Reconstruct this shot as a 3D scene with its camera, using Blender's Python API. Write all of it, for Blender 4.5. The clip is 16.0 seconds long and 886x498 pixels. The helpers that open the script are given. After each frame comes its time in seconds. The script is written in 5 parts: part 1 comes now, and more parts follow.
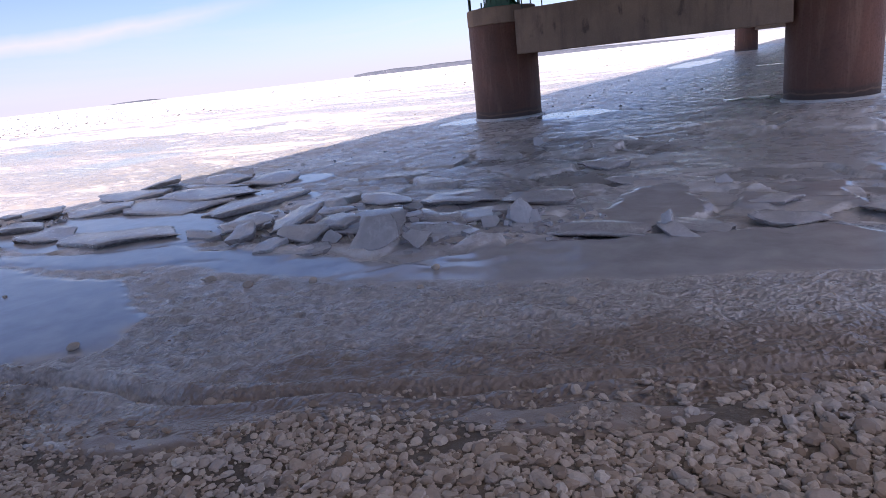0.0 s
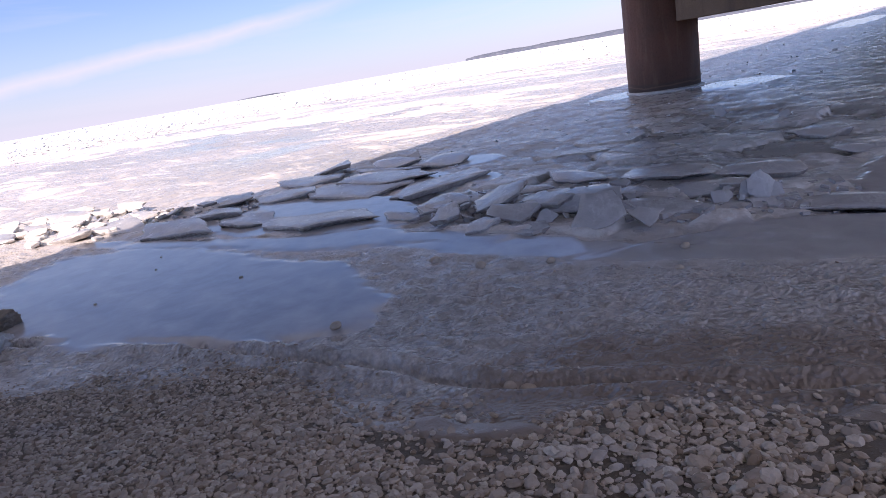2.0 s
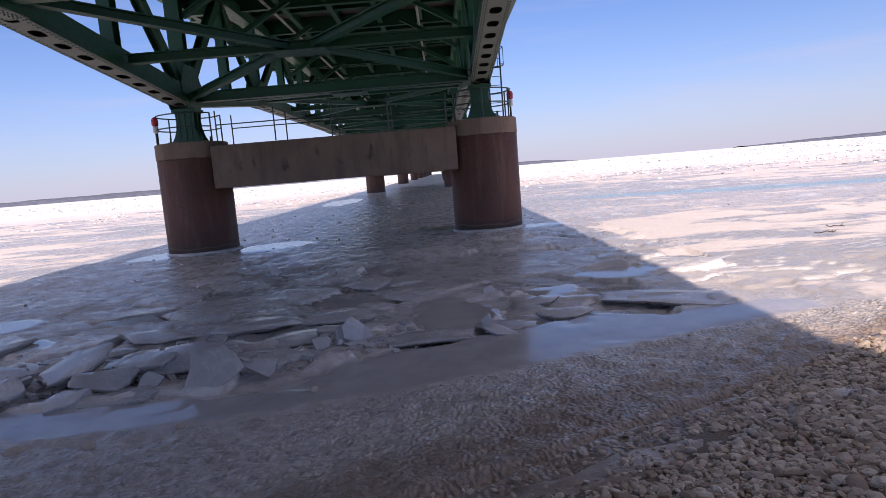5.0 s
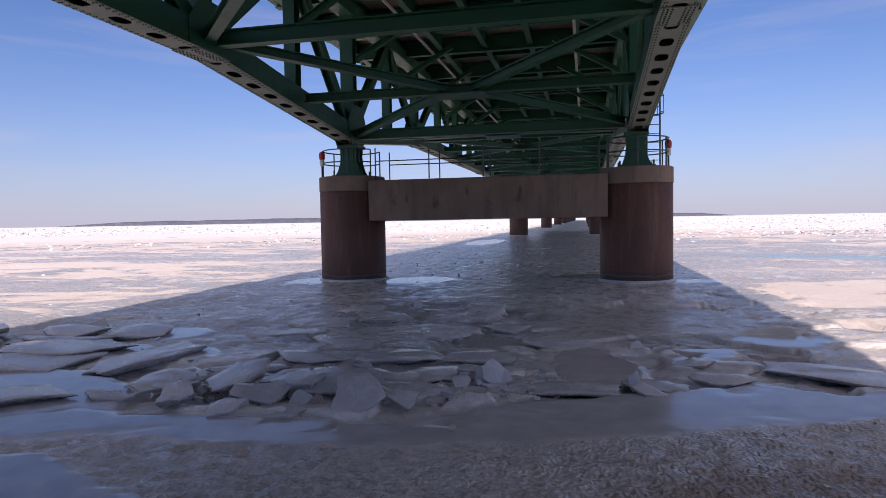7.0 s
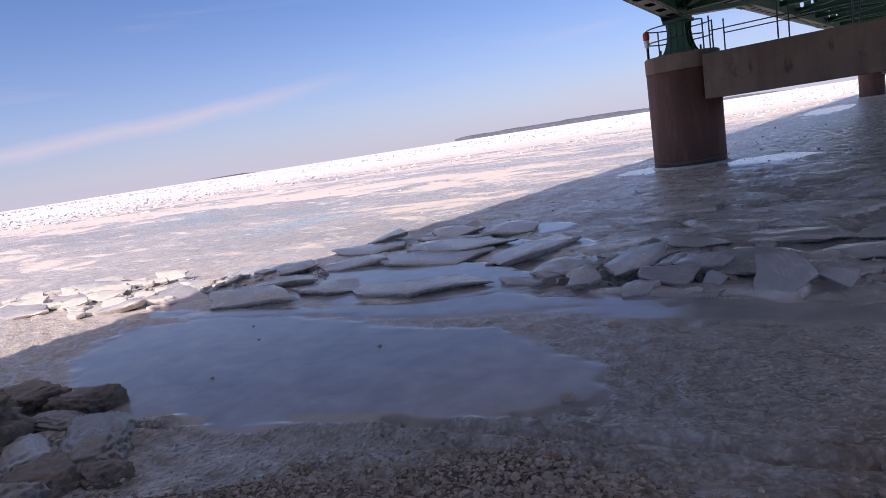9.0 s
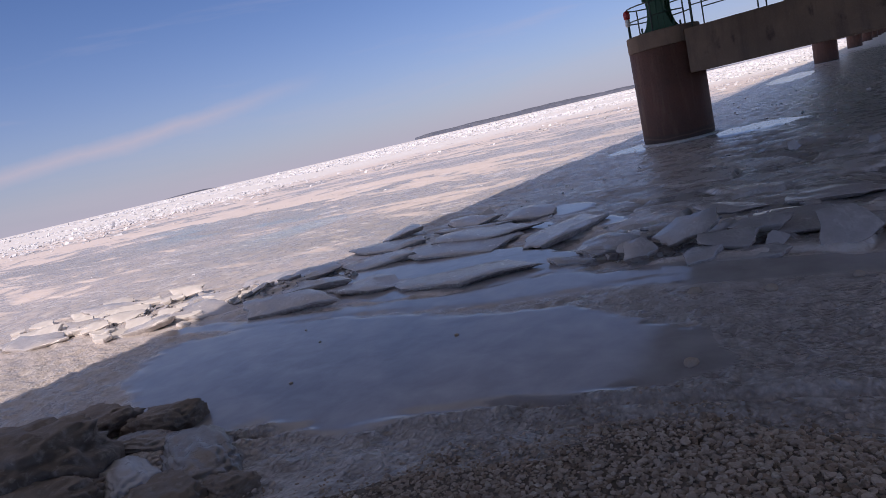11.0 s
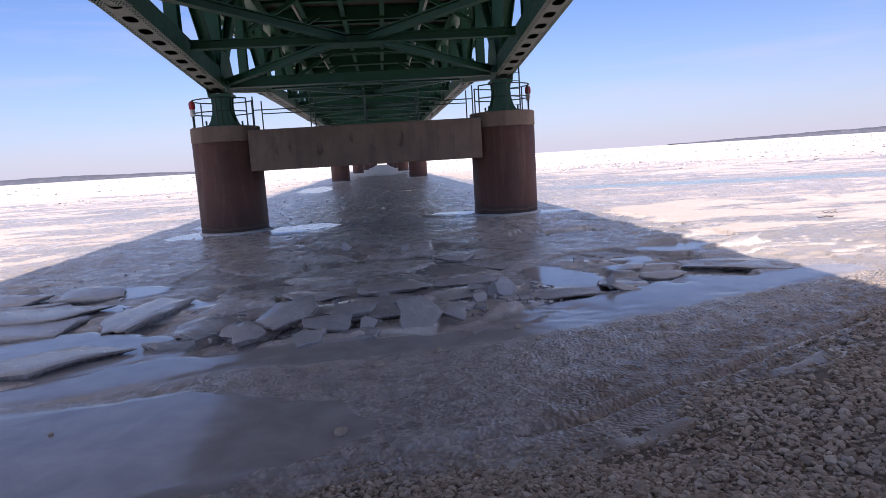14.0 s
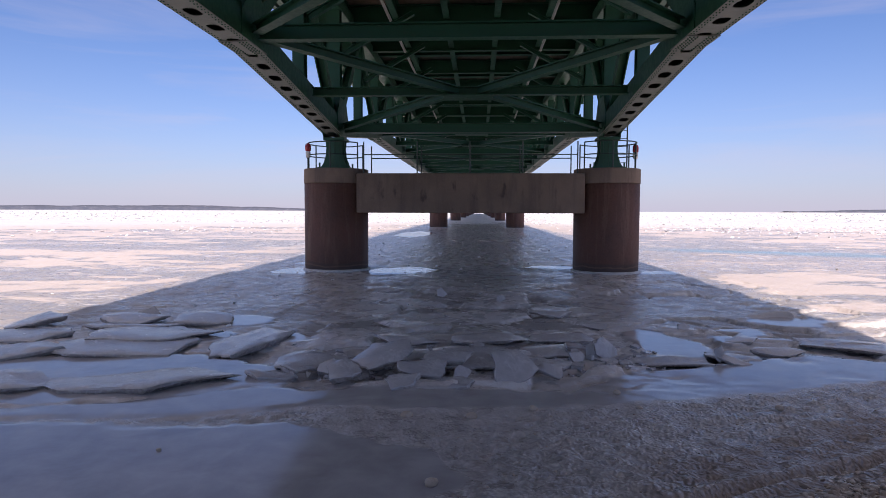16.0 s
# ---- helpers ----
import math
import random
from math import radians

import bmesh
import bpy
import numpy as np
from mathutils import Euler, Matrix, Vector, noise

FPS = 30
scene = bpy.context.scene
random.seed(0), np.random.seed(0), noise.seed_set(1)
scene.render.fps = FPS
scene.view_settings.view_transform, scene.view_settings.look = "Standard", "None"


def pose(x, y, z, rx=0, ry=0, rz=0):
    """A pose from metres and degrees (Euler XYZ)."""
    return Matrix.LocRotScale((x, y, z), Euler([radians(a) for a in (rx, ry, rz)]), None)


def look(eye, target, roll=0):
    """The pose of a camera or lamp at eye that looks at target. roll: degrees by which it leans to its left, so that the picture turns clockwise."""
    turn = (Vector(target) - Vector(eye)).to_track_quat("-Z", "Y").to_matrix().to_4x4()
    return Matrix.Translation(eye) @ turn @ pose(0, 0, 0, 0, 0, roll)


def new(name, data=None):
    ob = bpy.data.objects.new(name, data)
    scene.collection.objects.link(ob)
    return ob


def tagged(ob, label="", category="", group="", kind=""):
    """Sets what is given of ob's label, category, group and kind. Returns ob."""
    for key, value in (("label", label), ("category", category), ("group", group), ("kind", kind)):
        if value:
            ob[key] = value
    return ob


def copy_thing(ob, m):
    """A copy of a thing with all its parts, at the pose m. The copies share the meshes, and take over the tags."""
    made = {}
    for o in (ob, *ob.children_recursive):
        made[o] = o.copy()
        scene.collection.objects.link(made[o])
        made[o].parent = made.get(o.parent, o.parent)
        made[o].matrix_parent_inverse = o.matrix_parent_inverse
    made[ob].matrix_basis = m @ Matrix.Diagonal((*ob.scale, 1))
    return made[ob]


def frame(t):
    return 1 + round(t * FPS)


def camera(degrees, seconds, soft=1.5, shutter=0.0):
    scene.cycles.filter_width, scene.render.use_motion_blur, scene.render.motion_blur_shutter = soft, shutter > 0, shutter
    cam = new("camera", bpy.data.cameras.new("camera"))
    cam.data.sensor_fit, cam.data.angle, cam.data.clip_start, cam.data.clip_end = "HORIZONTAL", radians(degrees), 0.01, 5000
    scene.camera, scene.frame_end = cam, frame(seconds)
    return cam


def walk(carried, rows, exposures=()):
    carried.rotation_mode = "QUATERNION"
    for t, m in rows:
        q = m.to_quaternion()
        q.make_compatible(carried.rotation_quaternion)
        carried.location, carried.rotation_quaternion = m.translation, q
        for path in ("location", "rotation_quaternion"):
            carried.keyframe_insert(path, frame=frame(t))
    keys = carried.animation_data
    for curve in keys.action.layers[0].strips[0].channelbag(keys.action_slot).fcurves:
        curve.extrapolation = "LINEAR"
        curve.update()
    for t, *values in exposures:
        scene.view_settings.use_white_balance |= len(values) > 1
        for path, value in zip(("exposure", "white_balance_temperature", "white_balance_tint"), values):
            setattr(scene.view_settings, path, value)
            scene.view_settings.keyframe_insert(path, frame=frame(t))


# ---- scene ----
cam = camera(69.8, 16.0, soft=0.85)
PATH = [
    (0, (5.803, -21.926, 2.076), (4.734, -20.326, 1.528), -6.5),
    (0.5, (5.487, -22.051, 2.102), (4.475, -20.418, 1.546), -7.2),
    (1, (5.1, -22.117, 2.099), (3.934, -20.583, 1.564), -7.1),
    (1.5, (4.757, -22.306, 2.088), (3.316, -21.038, 1.524), -11.0),
    (2, (4.562, -22.49, 2.128), (3.218, -21.113, 1.578), -9.9),
    (2.5, (4.356, -22.542, 2.105), (3.243, -20.937, 1.673), -9.7),
    (3, (4.221, -22.633, 2.136), (3.609, -20.776, 1.713), -6.7),
    (3.5, (4.109, -22.764, 2.111), (4.022, -20.802, 1.731), -7.1),
    (3.7, (4.098, -22.752, 2.118), (4.118, -20.79, 1.733), -7.3),
    (5.8, (3.392, -23.089, 2.206), (3.234, -21.1, 2.073), -0.3),
    (6, (3.402, -23.075, 2.209), (3.149, -21.094, 2.095), -0.1),
    (6.5, (3.43, -23.013, 2.199), (3.042, -21.052, 2.129), -0.8),
    (7, (3.47, -22.94, 2.196), (3.032, -20.99, 2.105), -1.0),
    (7.5, (3.337, -22.908, 2.169), (2.815, -20.982, 2.038), 1.2),
    (8, (3.091, -23.062, 2.142), (2.336, -21.225, 1.911), -0.1),
    (8.5, (2.707, -23.47, 2.225), (1.757, -21.742, 1.891), -0.1),
    (8.7, (2.639, -23.259, 2.237), (1.41, -21.726, 1.864), -2.1),
    (9, (2.385, -23.428, 2.108), (1.116, -21.917, 1.783), -8.8),
    (9.5, (2.126, -23.457, 2.025), (0.856, -21.942, 1.726), -8.4),
    (9.7, (2.082, -23.473, 1.999), (0.825, -21.945, 1.704), -11.7),
    (11.8, (1.055, -24.31, 2.243), (-0.099, -22.719, 1.87), -12.1),
    (12, (0.983, -24.322, 2.234), (-0.086, -22.676, 1.85), -8.8),
    (12.5, (0.822, -24.319, 2.194), (0.102, -22.501, 1.776), -9.2),
    (13, (0.662, -24.421, 2.219), (0.319, -22.488, 1.836), -3.4),
    (13.5, (0.553, -24.542, 2.238), (0.405, -22.58, 1.88), -5.1),
    (14, (0.507, -24.525, 2.264), (0.676, -22.552, 1.982), -3.5),
    (14.5, (0.463, -24.469, 2.27), (0.727, -22.5, 2.038), -2.3),
    (15, (0.434, -24.46, 2.283), (0.601, -22.477, 2.085), -2.9),
    (15.5, (0.393, -24.495, 2.297), (0.411, -22.501, 2.144), -1.8),
    (16, (0.374, -24.503, 2.29), (0.26, -22.51, 2.17), 0.2),
]
EXPOSURES = [(0.0, 0.90, 6700, 19), (1.2, 0.94, 6700, 19), (2.0, 0.80, 6700, 19), (3.0, 0.72, 6700, 19), (3.7, 0.62, 6700, 19), (6.0, 0.28, 6700, 19), (7.5, 0.24, 6700, 19), (9.0, 0.33, 6700, 19), (9.7, 0.15, 6700, 19), (11.8, -0.10, 6700, 19), (12.5, 0.06, 6700, 19), (13.0, 0.34, 6700, 19), (13.5, 0.50, 6700, 19), (14.5, 0.55, 6700, 19), (16.0, 0.32, 6700, 19)]
walk(cam, [(t, look(eye, target, roll)) for t, eye, target, roll in PATH], EXPOSURES)

SUN_POWER, SKY_POWER, SKY_AIR, SKY_DUST = 3.88, 0.08, 1.0, 0.5
HAZE, CLOUD, FILL_VEIL, STREAK = (6.0, 5.9, 7.3), (6.6, 6.3, 7.5), (8.0, 7.4, 7.1), (0.219, 0.122)
ICE_A, ICE_B, ICE_C = (0.63, 0.56, 0.53), (0.52, 0.475, 0.455), (0.7, 0.645, 0.615)

# ---- world, sun ----
SUN_UP, SUN_SIDE = 39.0, 2.2          # degrees above the horizon; degrees to the right of straight behind the walker


def ramp(nt, fac, stops, interp="LINEAR"):
    n = nt.nodes.new("ShaderNodeValToRGB")
    n.color_ramp.interpolation = interp
    while len(n.color_ramp.elements) < len(stops):
        n.color_ramp.elements.new(0.5)
    for e, (p, c) in zip(n.color_ramp.elements, stops):
        e.position = p
        e.color = (c, c, c, 1) if isinstance(c, (int, float)) else (*c, 1)
    nt.links.new(fac, n.inputs[0])
    return n.outputs[0]


def mix(nt, fac, a, b, kind="MIX"):
    n = nt.nodes.new("ShaderNodeMix")
    n.data_type, n.blend_type = "RGBA", kind
    for sock, v in ((n.inputs[0], fac), (n.inputs[6], a), (n.inputs[7], b)):
        if isinstance(v, (int, float)):
            sock.default_value = v if sock.type == "VALUE" else (v, v, v, 1)
        elif isinstance(v, tuple):
            sock.default_value = (*v, 1)
        else:
            nt.links.new(v, sock)
    return n.outputs[2]


def maths(nt, op, a, b=0.0, clamp=False):
    n = nt.nodes.new("ShaderNodeMath")
    n.operation, n.use_clamp = op, clamp
    for sock, v in ((n.inputs[0], a), (n.inputs[1], b)):
        if isinstance(v, (int, float)):
            sock.default_value = v
        else:
            nt.links.new(v, sock)
    return n.outputs[0]


def noise_of(nt, vec, scale, detail=4.0, rough=0.55, stretch=None, warp=0.0):
    if stretch:
        m = nt.nodes.new("ShaderNodeMapping")
        m.inputs["Scale"].default_value = stretch
        nt.links.new(vec, m.inputs[0])
        vec = m.outputs[0]
    n = nt.nodes.new("ShaderNodeTexNoise")
    n.inputs["Scale"].default_value, n.inputs["Detail"].default_value, n.inputs["Roughness"].default_value = scale, detail, rough
    n.inputs["Distortion"].default_value = warp
    nt.links.new(vec, n.inputs["Vector"])
    return n.outputs[0]


world = bpy.data.worlds.new("sky")
scene.world = world
world.use_nodes = True
wt = world.node_tree
wt.nodes.clear()
sky = wt.nodes.new("ShaderNodeTexSky")
sky.sky_type, sky.sun_disc = "NISHITA", False
sky.sun_elevation, sky.sun_rotation = radians(SUN_UP), radians(180 - SUN_SIDE)
sky.altitude, sky.air_density, sky.dust_density, sky.ozone_density = 180, SKY_AIR, SKY_DUST, 2.0
coord = wt.nodes.new("ShaderNodeTexCoord").outputs["Generated"]
wisp = noise_of(wt, coord, 1.6, 7, 0.6, (1.0, 1.0, 9.0), 0.4)
wisp = ramp(wt, wisp, [(0.52, 0.0), (0.76, 0.3)])
axes = wt.nodes.new("ShaderNodeSeparateXYZ")
wt.links.new(coord, axes.inputs[0])
haze = maths(wt, "POWER", maths(wt, "SUBTRACT", 1.0, maths(wt, "ABSOLUTE", axes.outputs[2]), True), 9.0)
sky_col = mix(wt, 1.0, sky.outputs[0], (0.64, 0.89, 1.32), "MULTIPLY")
sky_col = mix(wt, maths(wt, "MULTIPLY", haze, 0.85), sky_col, HAZE)
# Bright veil added above the view, unseen, to lift and warm the shade.
fill_veil = ramp(wt, axes.outputs[2], [(0.34, 0.0), (0.62, 0.72)])
sky_col = mix(wt, maths(wt, "MULTIPLY", fill_veil, ramp(wt, noise_of(wt, coord, 2.2, 6, 0.6), [(0.3, 0.75), (0.7, 1.0)])), sky_col, FILL_VEIL)
sky_col = mix(wt, wisp, sky_col, CLOUD)
azim = maths(wt, "ARCTAN2", axes.outputs[0], axes.outputs[1])
lift = maths(wt, "SUBTRACT", axes.outputs[2], maths(wt, "ADD", STREAK[0], maths(wt, "MULTIPLY", azim, STREAK[1])))
lift = maths(wt, "ADD", lift, maths(wt, "MULTIPLY", maths(wt, "SUBTRACT", noise_of(wt, coord, 6, 5, 0.6), 0.5), 0.03))
band = maths(wt, "SUBTRACT", 1.0, maths(wt, "DIVIDE", maths(wt, "ABSOLUTE", lift), 0.015), True)
ends = ramp(wt, maths(wt, "MULTIPLY", azim, -0.5), [(0.38, 0.0), (0.5, 1.0), (0.72, 1.0), (0.9, 0.0)])
sky_col = mix(wt, maths(wt, "MULTIPLY", maths(wt, "MULTIPLY", band, ends), 0.68), sky_col, CLOUD)
back = wt.nodes.new("ShaderNodeBackground")
back.inputs[1].default_value = SKY_POWER
wt.links.new(sky_col, back.inputs[0])
wt.links.new(back.outputs[0], wt.nodes.new("ShaderNodeOutputWorld").inputs[0])

lamp = bpy.data.lights.new("sun", "SUN")
lamp.energy, lamp.angle, lamp.color = SUN_POWER, radians(0.55), (1.0, 0.91, 0.82)
e, a = radians(SUN_UP), radians(SUN_SIDE)
toward = Vector((math.sin(a) * math.cos(e), -math.cos(a) * math.cos(e), math.sin(e)))
sun = new("sun", lamp)
sun.matrix_world = look(toward * 60, (0, 0, 0))


# ---- materials ----
def start_material(name):
    m = bpy.data.materials.new(name)
    m.use_nodes = True
    nt = m.node_tree
    return m, nt, nt.nodes["Principled BSDF"]


def bump(nt, bs, height, strength, distance, chained=None):
    b = nt.nodes.new("ShaderNodeBump")
    b.inputs["Strength"].default_value, b.inputs["Distance"].default_value = strength, distance
    nt.links.new(height, b.inputs["Height"])
    if chained is not None:
        nt.links.new(chained, b.inputs["Normal"])
    nt.links.new(b.outputs[0], bs.inputs["Normal"])
    return b.outputs[0]


def surface(name, c1, c2, c3, big, small, rough=(0.5, 0.8), relief=0.003, metal=0.0, stretch=None, island=0.0, spec=0.5):
    """Two tones by a broad noise, a third by fine grain, with gloss and relief that follow."""
    m, nt, bs = start_material(name)
    vec = nt.nodes.new("ShaderNodeTexCoord").outputs["Object"]
    nb = noise_of(nt, vec, big, 5, 0.6, stretch, 0.3)
    ns = noise_of(nt, vec, small, 5, 0.65)
    col = mix(nt, ramp(nt, nb, [(0.36, 0.0), (0.64, 1.0)]), c1, c2)
    col = mix(nt, ramp(nt, ns, [(0.52, 0.0), (0.72, 0.8)]), col, c3)
    if island:
        g = nt.nodes.new("ShaderNodeNewGeometry").outputs["Random Per Island"]
        col = mix(nt, 1.0, col, ramp(nt, g, [(0.0, 1 - island), (1.0, 1 + island)]), "MULTIPLY")
    nt.links.new(col, bs.inputs["Base Color"])
    nt.links.new(ramp(nt, ns, [(0.3, rough[0]), (0.7, rough[1])]), bs.inputs["Roughness"])
    bs.inputs["Metallic"].default_value, bs.inputs["Specular IOR Level"].default_value = metal, spec
    bump(nt, bs, ns, 0.6, relief)
    return m


GREEN = surface("green_bridge_paint", (0.007, 0.073, 0.036), (0.01, 0.085, 0.042), (0.022, 0.07, 0.04), 0.5, 7, (0.42, 0.62), 0.002)
# Green paint turned pale grey: light bounced off the ice, put into the colour.
UNDER = surface("bounce_lit_underside", (0.22, 0.25, 0.225), (0.165, 0.2, 0.175), (0.27, 0.265, 0.235), 0.7, 9, (0.5, 0.75), 0.002)
DARKHOLE = surface("chord_hole_shade", (0.012, 0.014, 0.014), (0.02, 0.02, 0.018), (0.03, 0.026, 0.022), 1, 8, (0.7, 0.9))
PIPE = surface("pale_conduit_metal", (0.42, 0.43, 0.4), (0.33, 0.35, 0.33), (0.5, 0.48, 0.44), 1, 12, (0.4, 0.6))
RAIL = surface("dark_green_rail_paint", (0.02, 0.05, 0.04), (0.03, 0.055, 0.045), (0.06, 0.05, 0.04), 2, 20, (0.4, 0.6))
SLABC = surface("deck_concrete_underside", (0.26, 0.18, 0.14), (0.12, 0.1, 0.085), (0.06, 0.075, 0.06), 0.35, 5, (0.8, 0.95), 0.004)
RED = surface("red_signal_glass", (0.42, 0.03, 0.035), (0.35, 0.025, 0.03), (0.5, 0.06, 0.06), 3, 20, (0.15, 0.3))
WHITE = surface("white_lamp_enamel", (0.7, 0.7, 0.68), (0.6, 0.6, 0.57), (0.45, 0.42, 0.38), 3, 20, (0.35, 0.5))
SNOW = surface("packed_snow_blocks", (0.8, 0.8, 0.82), (0.7, 0.71, 0.74), (0.66, 0.69, 0.74), 0.05, 0.5, (0.85, 0.98), 0.05, island=0.06, spec=0.1)
ROCKY = surface("dirty_frozen_boulder", (0.27, 0.205, 0.155), (0.13, 0.1, 0.08), (0.42, 0.37, 0.33), 2.2, 9, (0.45, 0.8), 0.02)
# Clear ice of slab sides; their darker, shaded look is painted into the colour.
EDGE_ICE = surface("shaded_clear_ice_face", (0.42, 0.385, 0.37), (0.3, 0.27, 0.26), (0.52, 0.5, 0.49), 2.2, 12, (0.12, 0.4), 0.012)
FROST = surface("dirty_shore_ice", (0.29, 0.25, 0.225), (0.18, 0.15, 0.13), (0.42, 0.39, 0.38), 1.4, 8, (0.2, 0.5), 0.015)
PALE_ICE = surface("pale_clean_shore_ice", (0.5, 0.49, 0.5), (0.42, 0.4, 0.4), (0.58, 0.57, 0.58), 1.5, 7, (0.25, 0.5), 0.01)
WOODY = surface("grey_driftwood", (0.06, 0.045, 0.035), (0.045, 0.035, 0.03), (0.1, 0.08, 0.06), 3, 25, (0.7, 0.9))


def casing_material():
    """Rusted steel shell: brown-red with paler runs from the cap down and a dark, wet foot."""
    m, nt, bs = start_material("rusted_steel_casing")
    vec = nt.nodes.new("ShaderNodeTexCoord").outputs["Object"]
    runs = noise_of(nt, vec, 2.2, 6, 0.65, (1.6, 1.6, 0.14), 0.2)
    blot = noise_of(nt, vec, 0.9, 5, 0.6)
    fine = noise_of(nt, vec, 16, 5, 0.7)
    col = mix(nt, ramp(nt, blot, [(0.35, 0.0), (0.65, 1.0)]), (0.125, 0.049, 0.031), (0.082, 0.037, 0.026))
    col = mix(nt, ramp(nt, runs, [(0.52, 0.0), (0.72, 0.55)]), col, (0.21, 0.13, 0.085))
    col = mix(nt, ramp(nt, fine, [(0.55, 0.0), (0.75, 0.6)]), col, (0.05, 0.028, 0.024))
    z = nt.nodes.new("ShaderNodeSeparateXYZ")
    nt.links.new(vec, z.inputs[0])
    tide = maths(nt, "ADD", z.outputs[2], maths(nt, "MULTIPLY", maths(nt, "SUBTRACT", blot, 0.5), 0.35))
    col = mix(nt, ramp(nt, tide, [(0.16, 0.85), (0.2, 0.7), (0.33, 0.55), (0.4, 0.0)]), col, (0.045, 0.032, 0.028))
    rustline = ramp(nt, tide, [(0.2, 0.0), (0.235, 0.5), (0.27, 0.0)])
    col = mix(nt, rustline, col, (0.24, 0.15, 0.1))
    nt.links.new(col, bs.inputs["Base Color"])
    nt.links.new(ramp(nt, fine, [(0.3, 0.5), (0.7, 0.8)]), bs.inputs["Roughness"])
    bump(nt, bs, fine, 0.6, 0.006)
    return m


def concrete_material():
    """Board-marked, weather-stained concrete with dark runs and rust spots."""
    m, nt, bs = start_material("stained_pier_concrete")
    vec = nt.nodes.new("ShaderNodeTexCoord").outputs["Object"]
    blot = noise_of(nt, vec, 0.8, 6, 0.6)
    runs = noise_of(nt, vec, 3.0, 5, 0.6, (1.0, 1.0, 0.12), 0.15)
    drip = noise_of(nt, vec, 2.6, 3, 0.5, (1.0, 0.4, 0.45))
    fine = noise_of(nt, vec, 22, 5, 0.7)
    col = mix(nt, ramp(nt, blot, [(0.35, 0.0), (0.65, 1.0)]), (0.235, 0.167, 0.122), (0.17, 0.122, 0.09))
    col = mix(nt, ramp(nt, runs, [(0.5, 0.0), (0.68, 0.7)]), col, (0.115, 0.085, 0.068))
    col = mix(nt, ramp(nt, drip, [(0.63, 0.0), (0.72, 0.8)]), col, (0.07, 0.052, 0.042))
    col = mix(nt, ramp(nt, fine, [(0.5, 0.0), (0.75, 0.5)]), col, (0.28, 0.22, 0.17))
    nt.links.new(col, bs.inputs["Base Color"])
    bs.inputs["Roughness"].default_value = 0.9
    bump(nt, bs, fine, 0.5, 0.006)
    return m


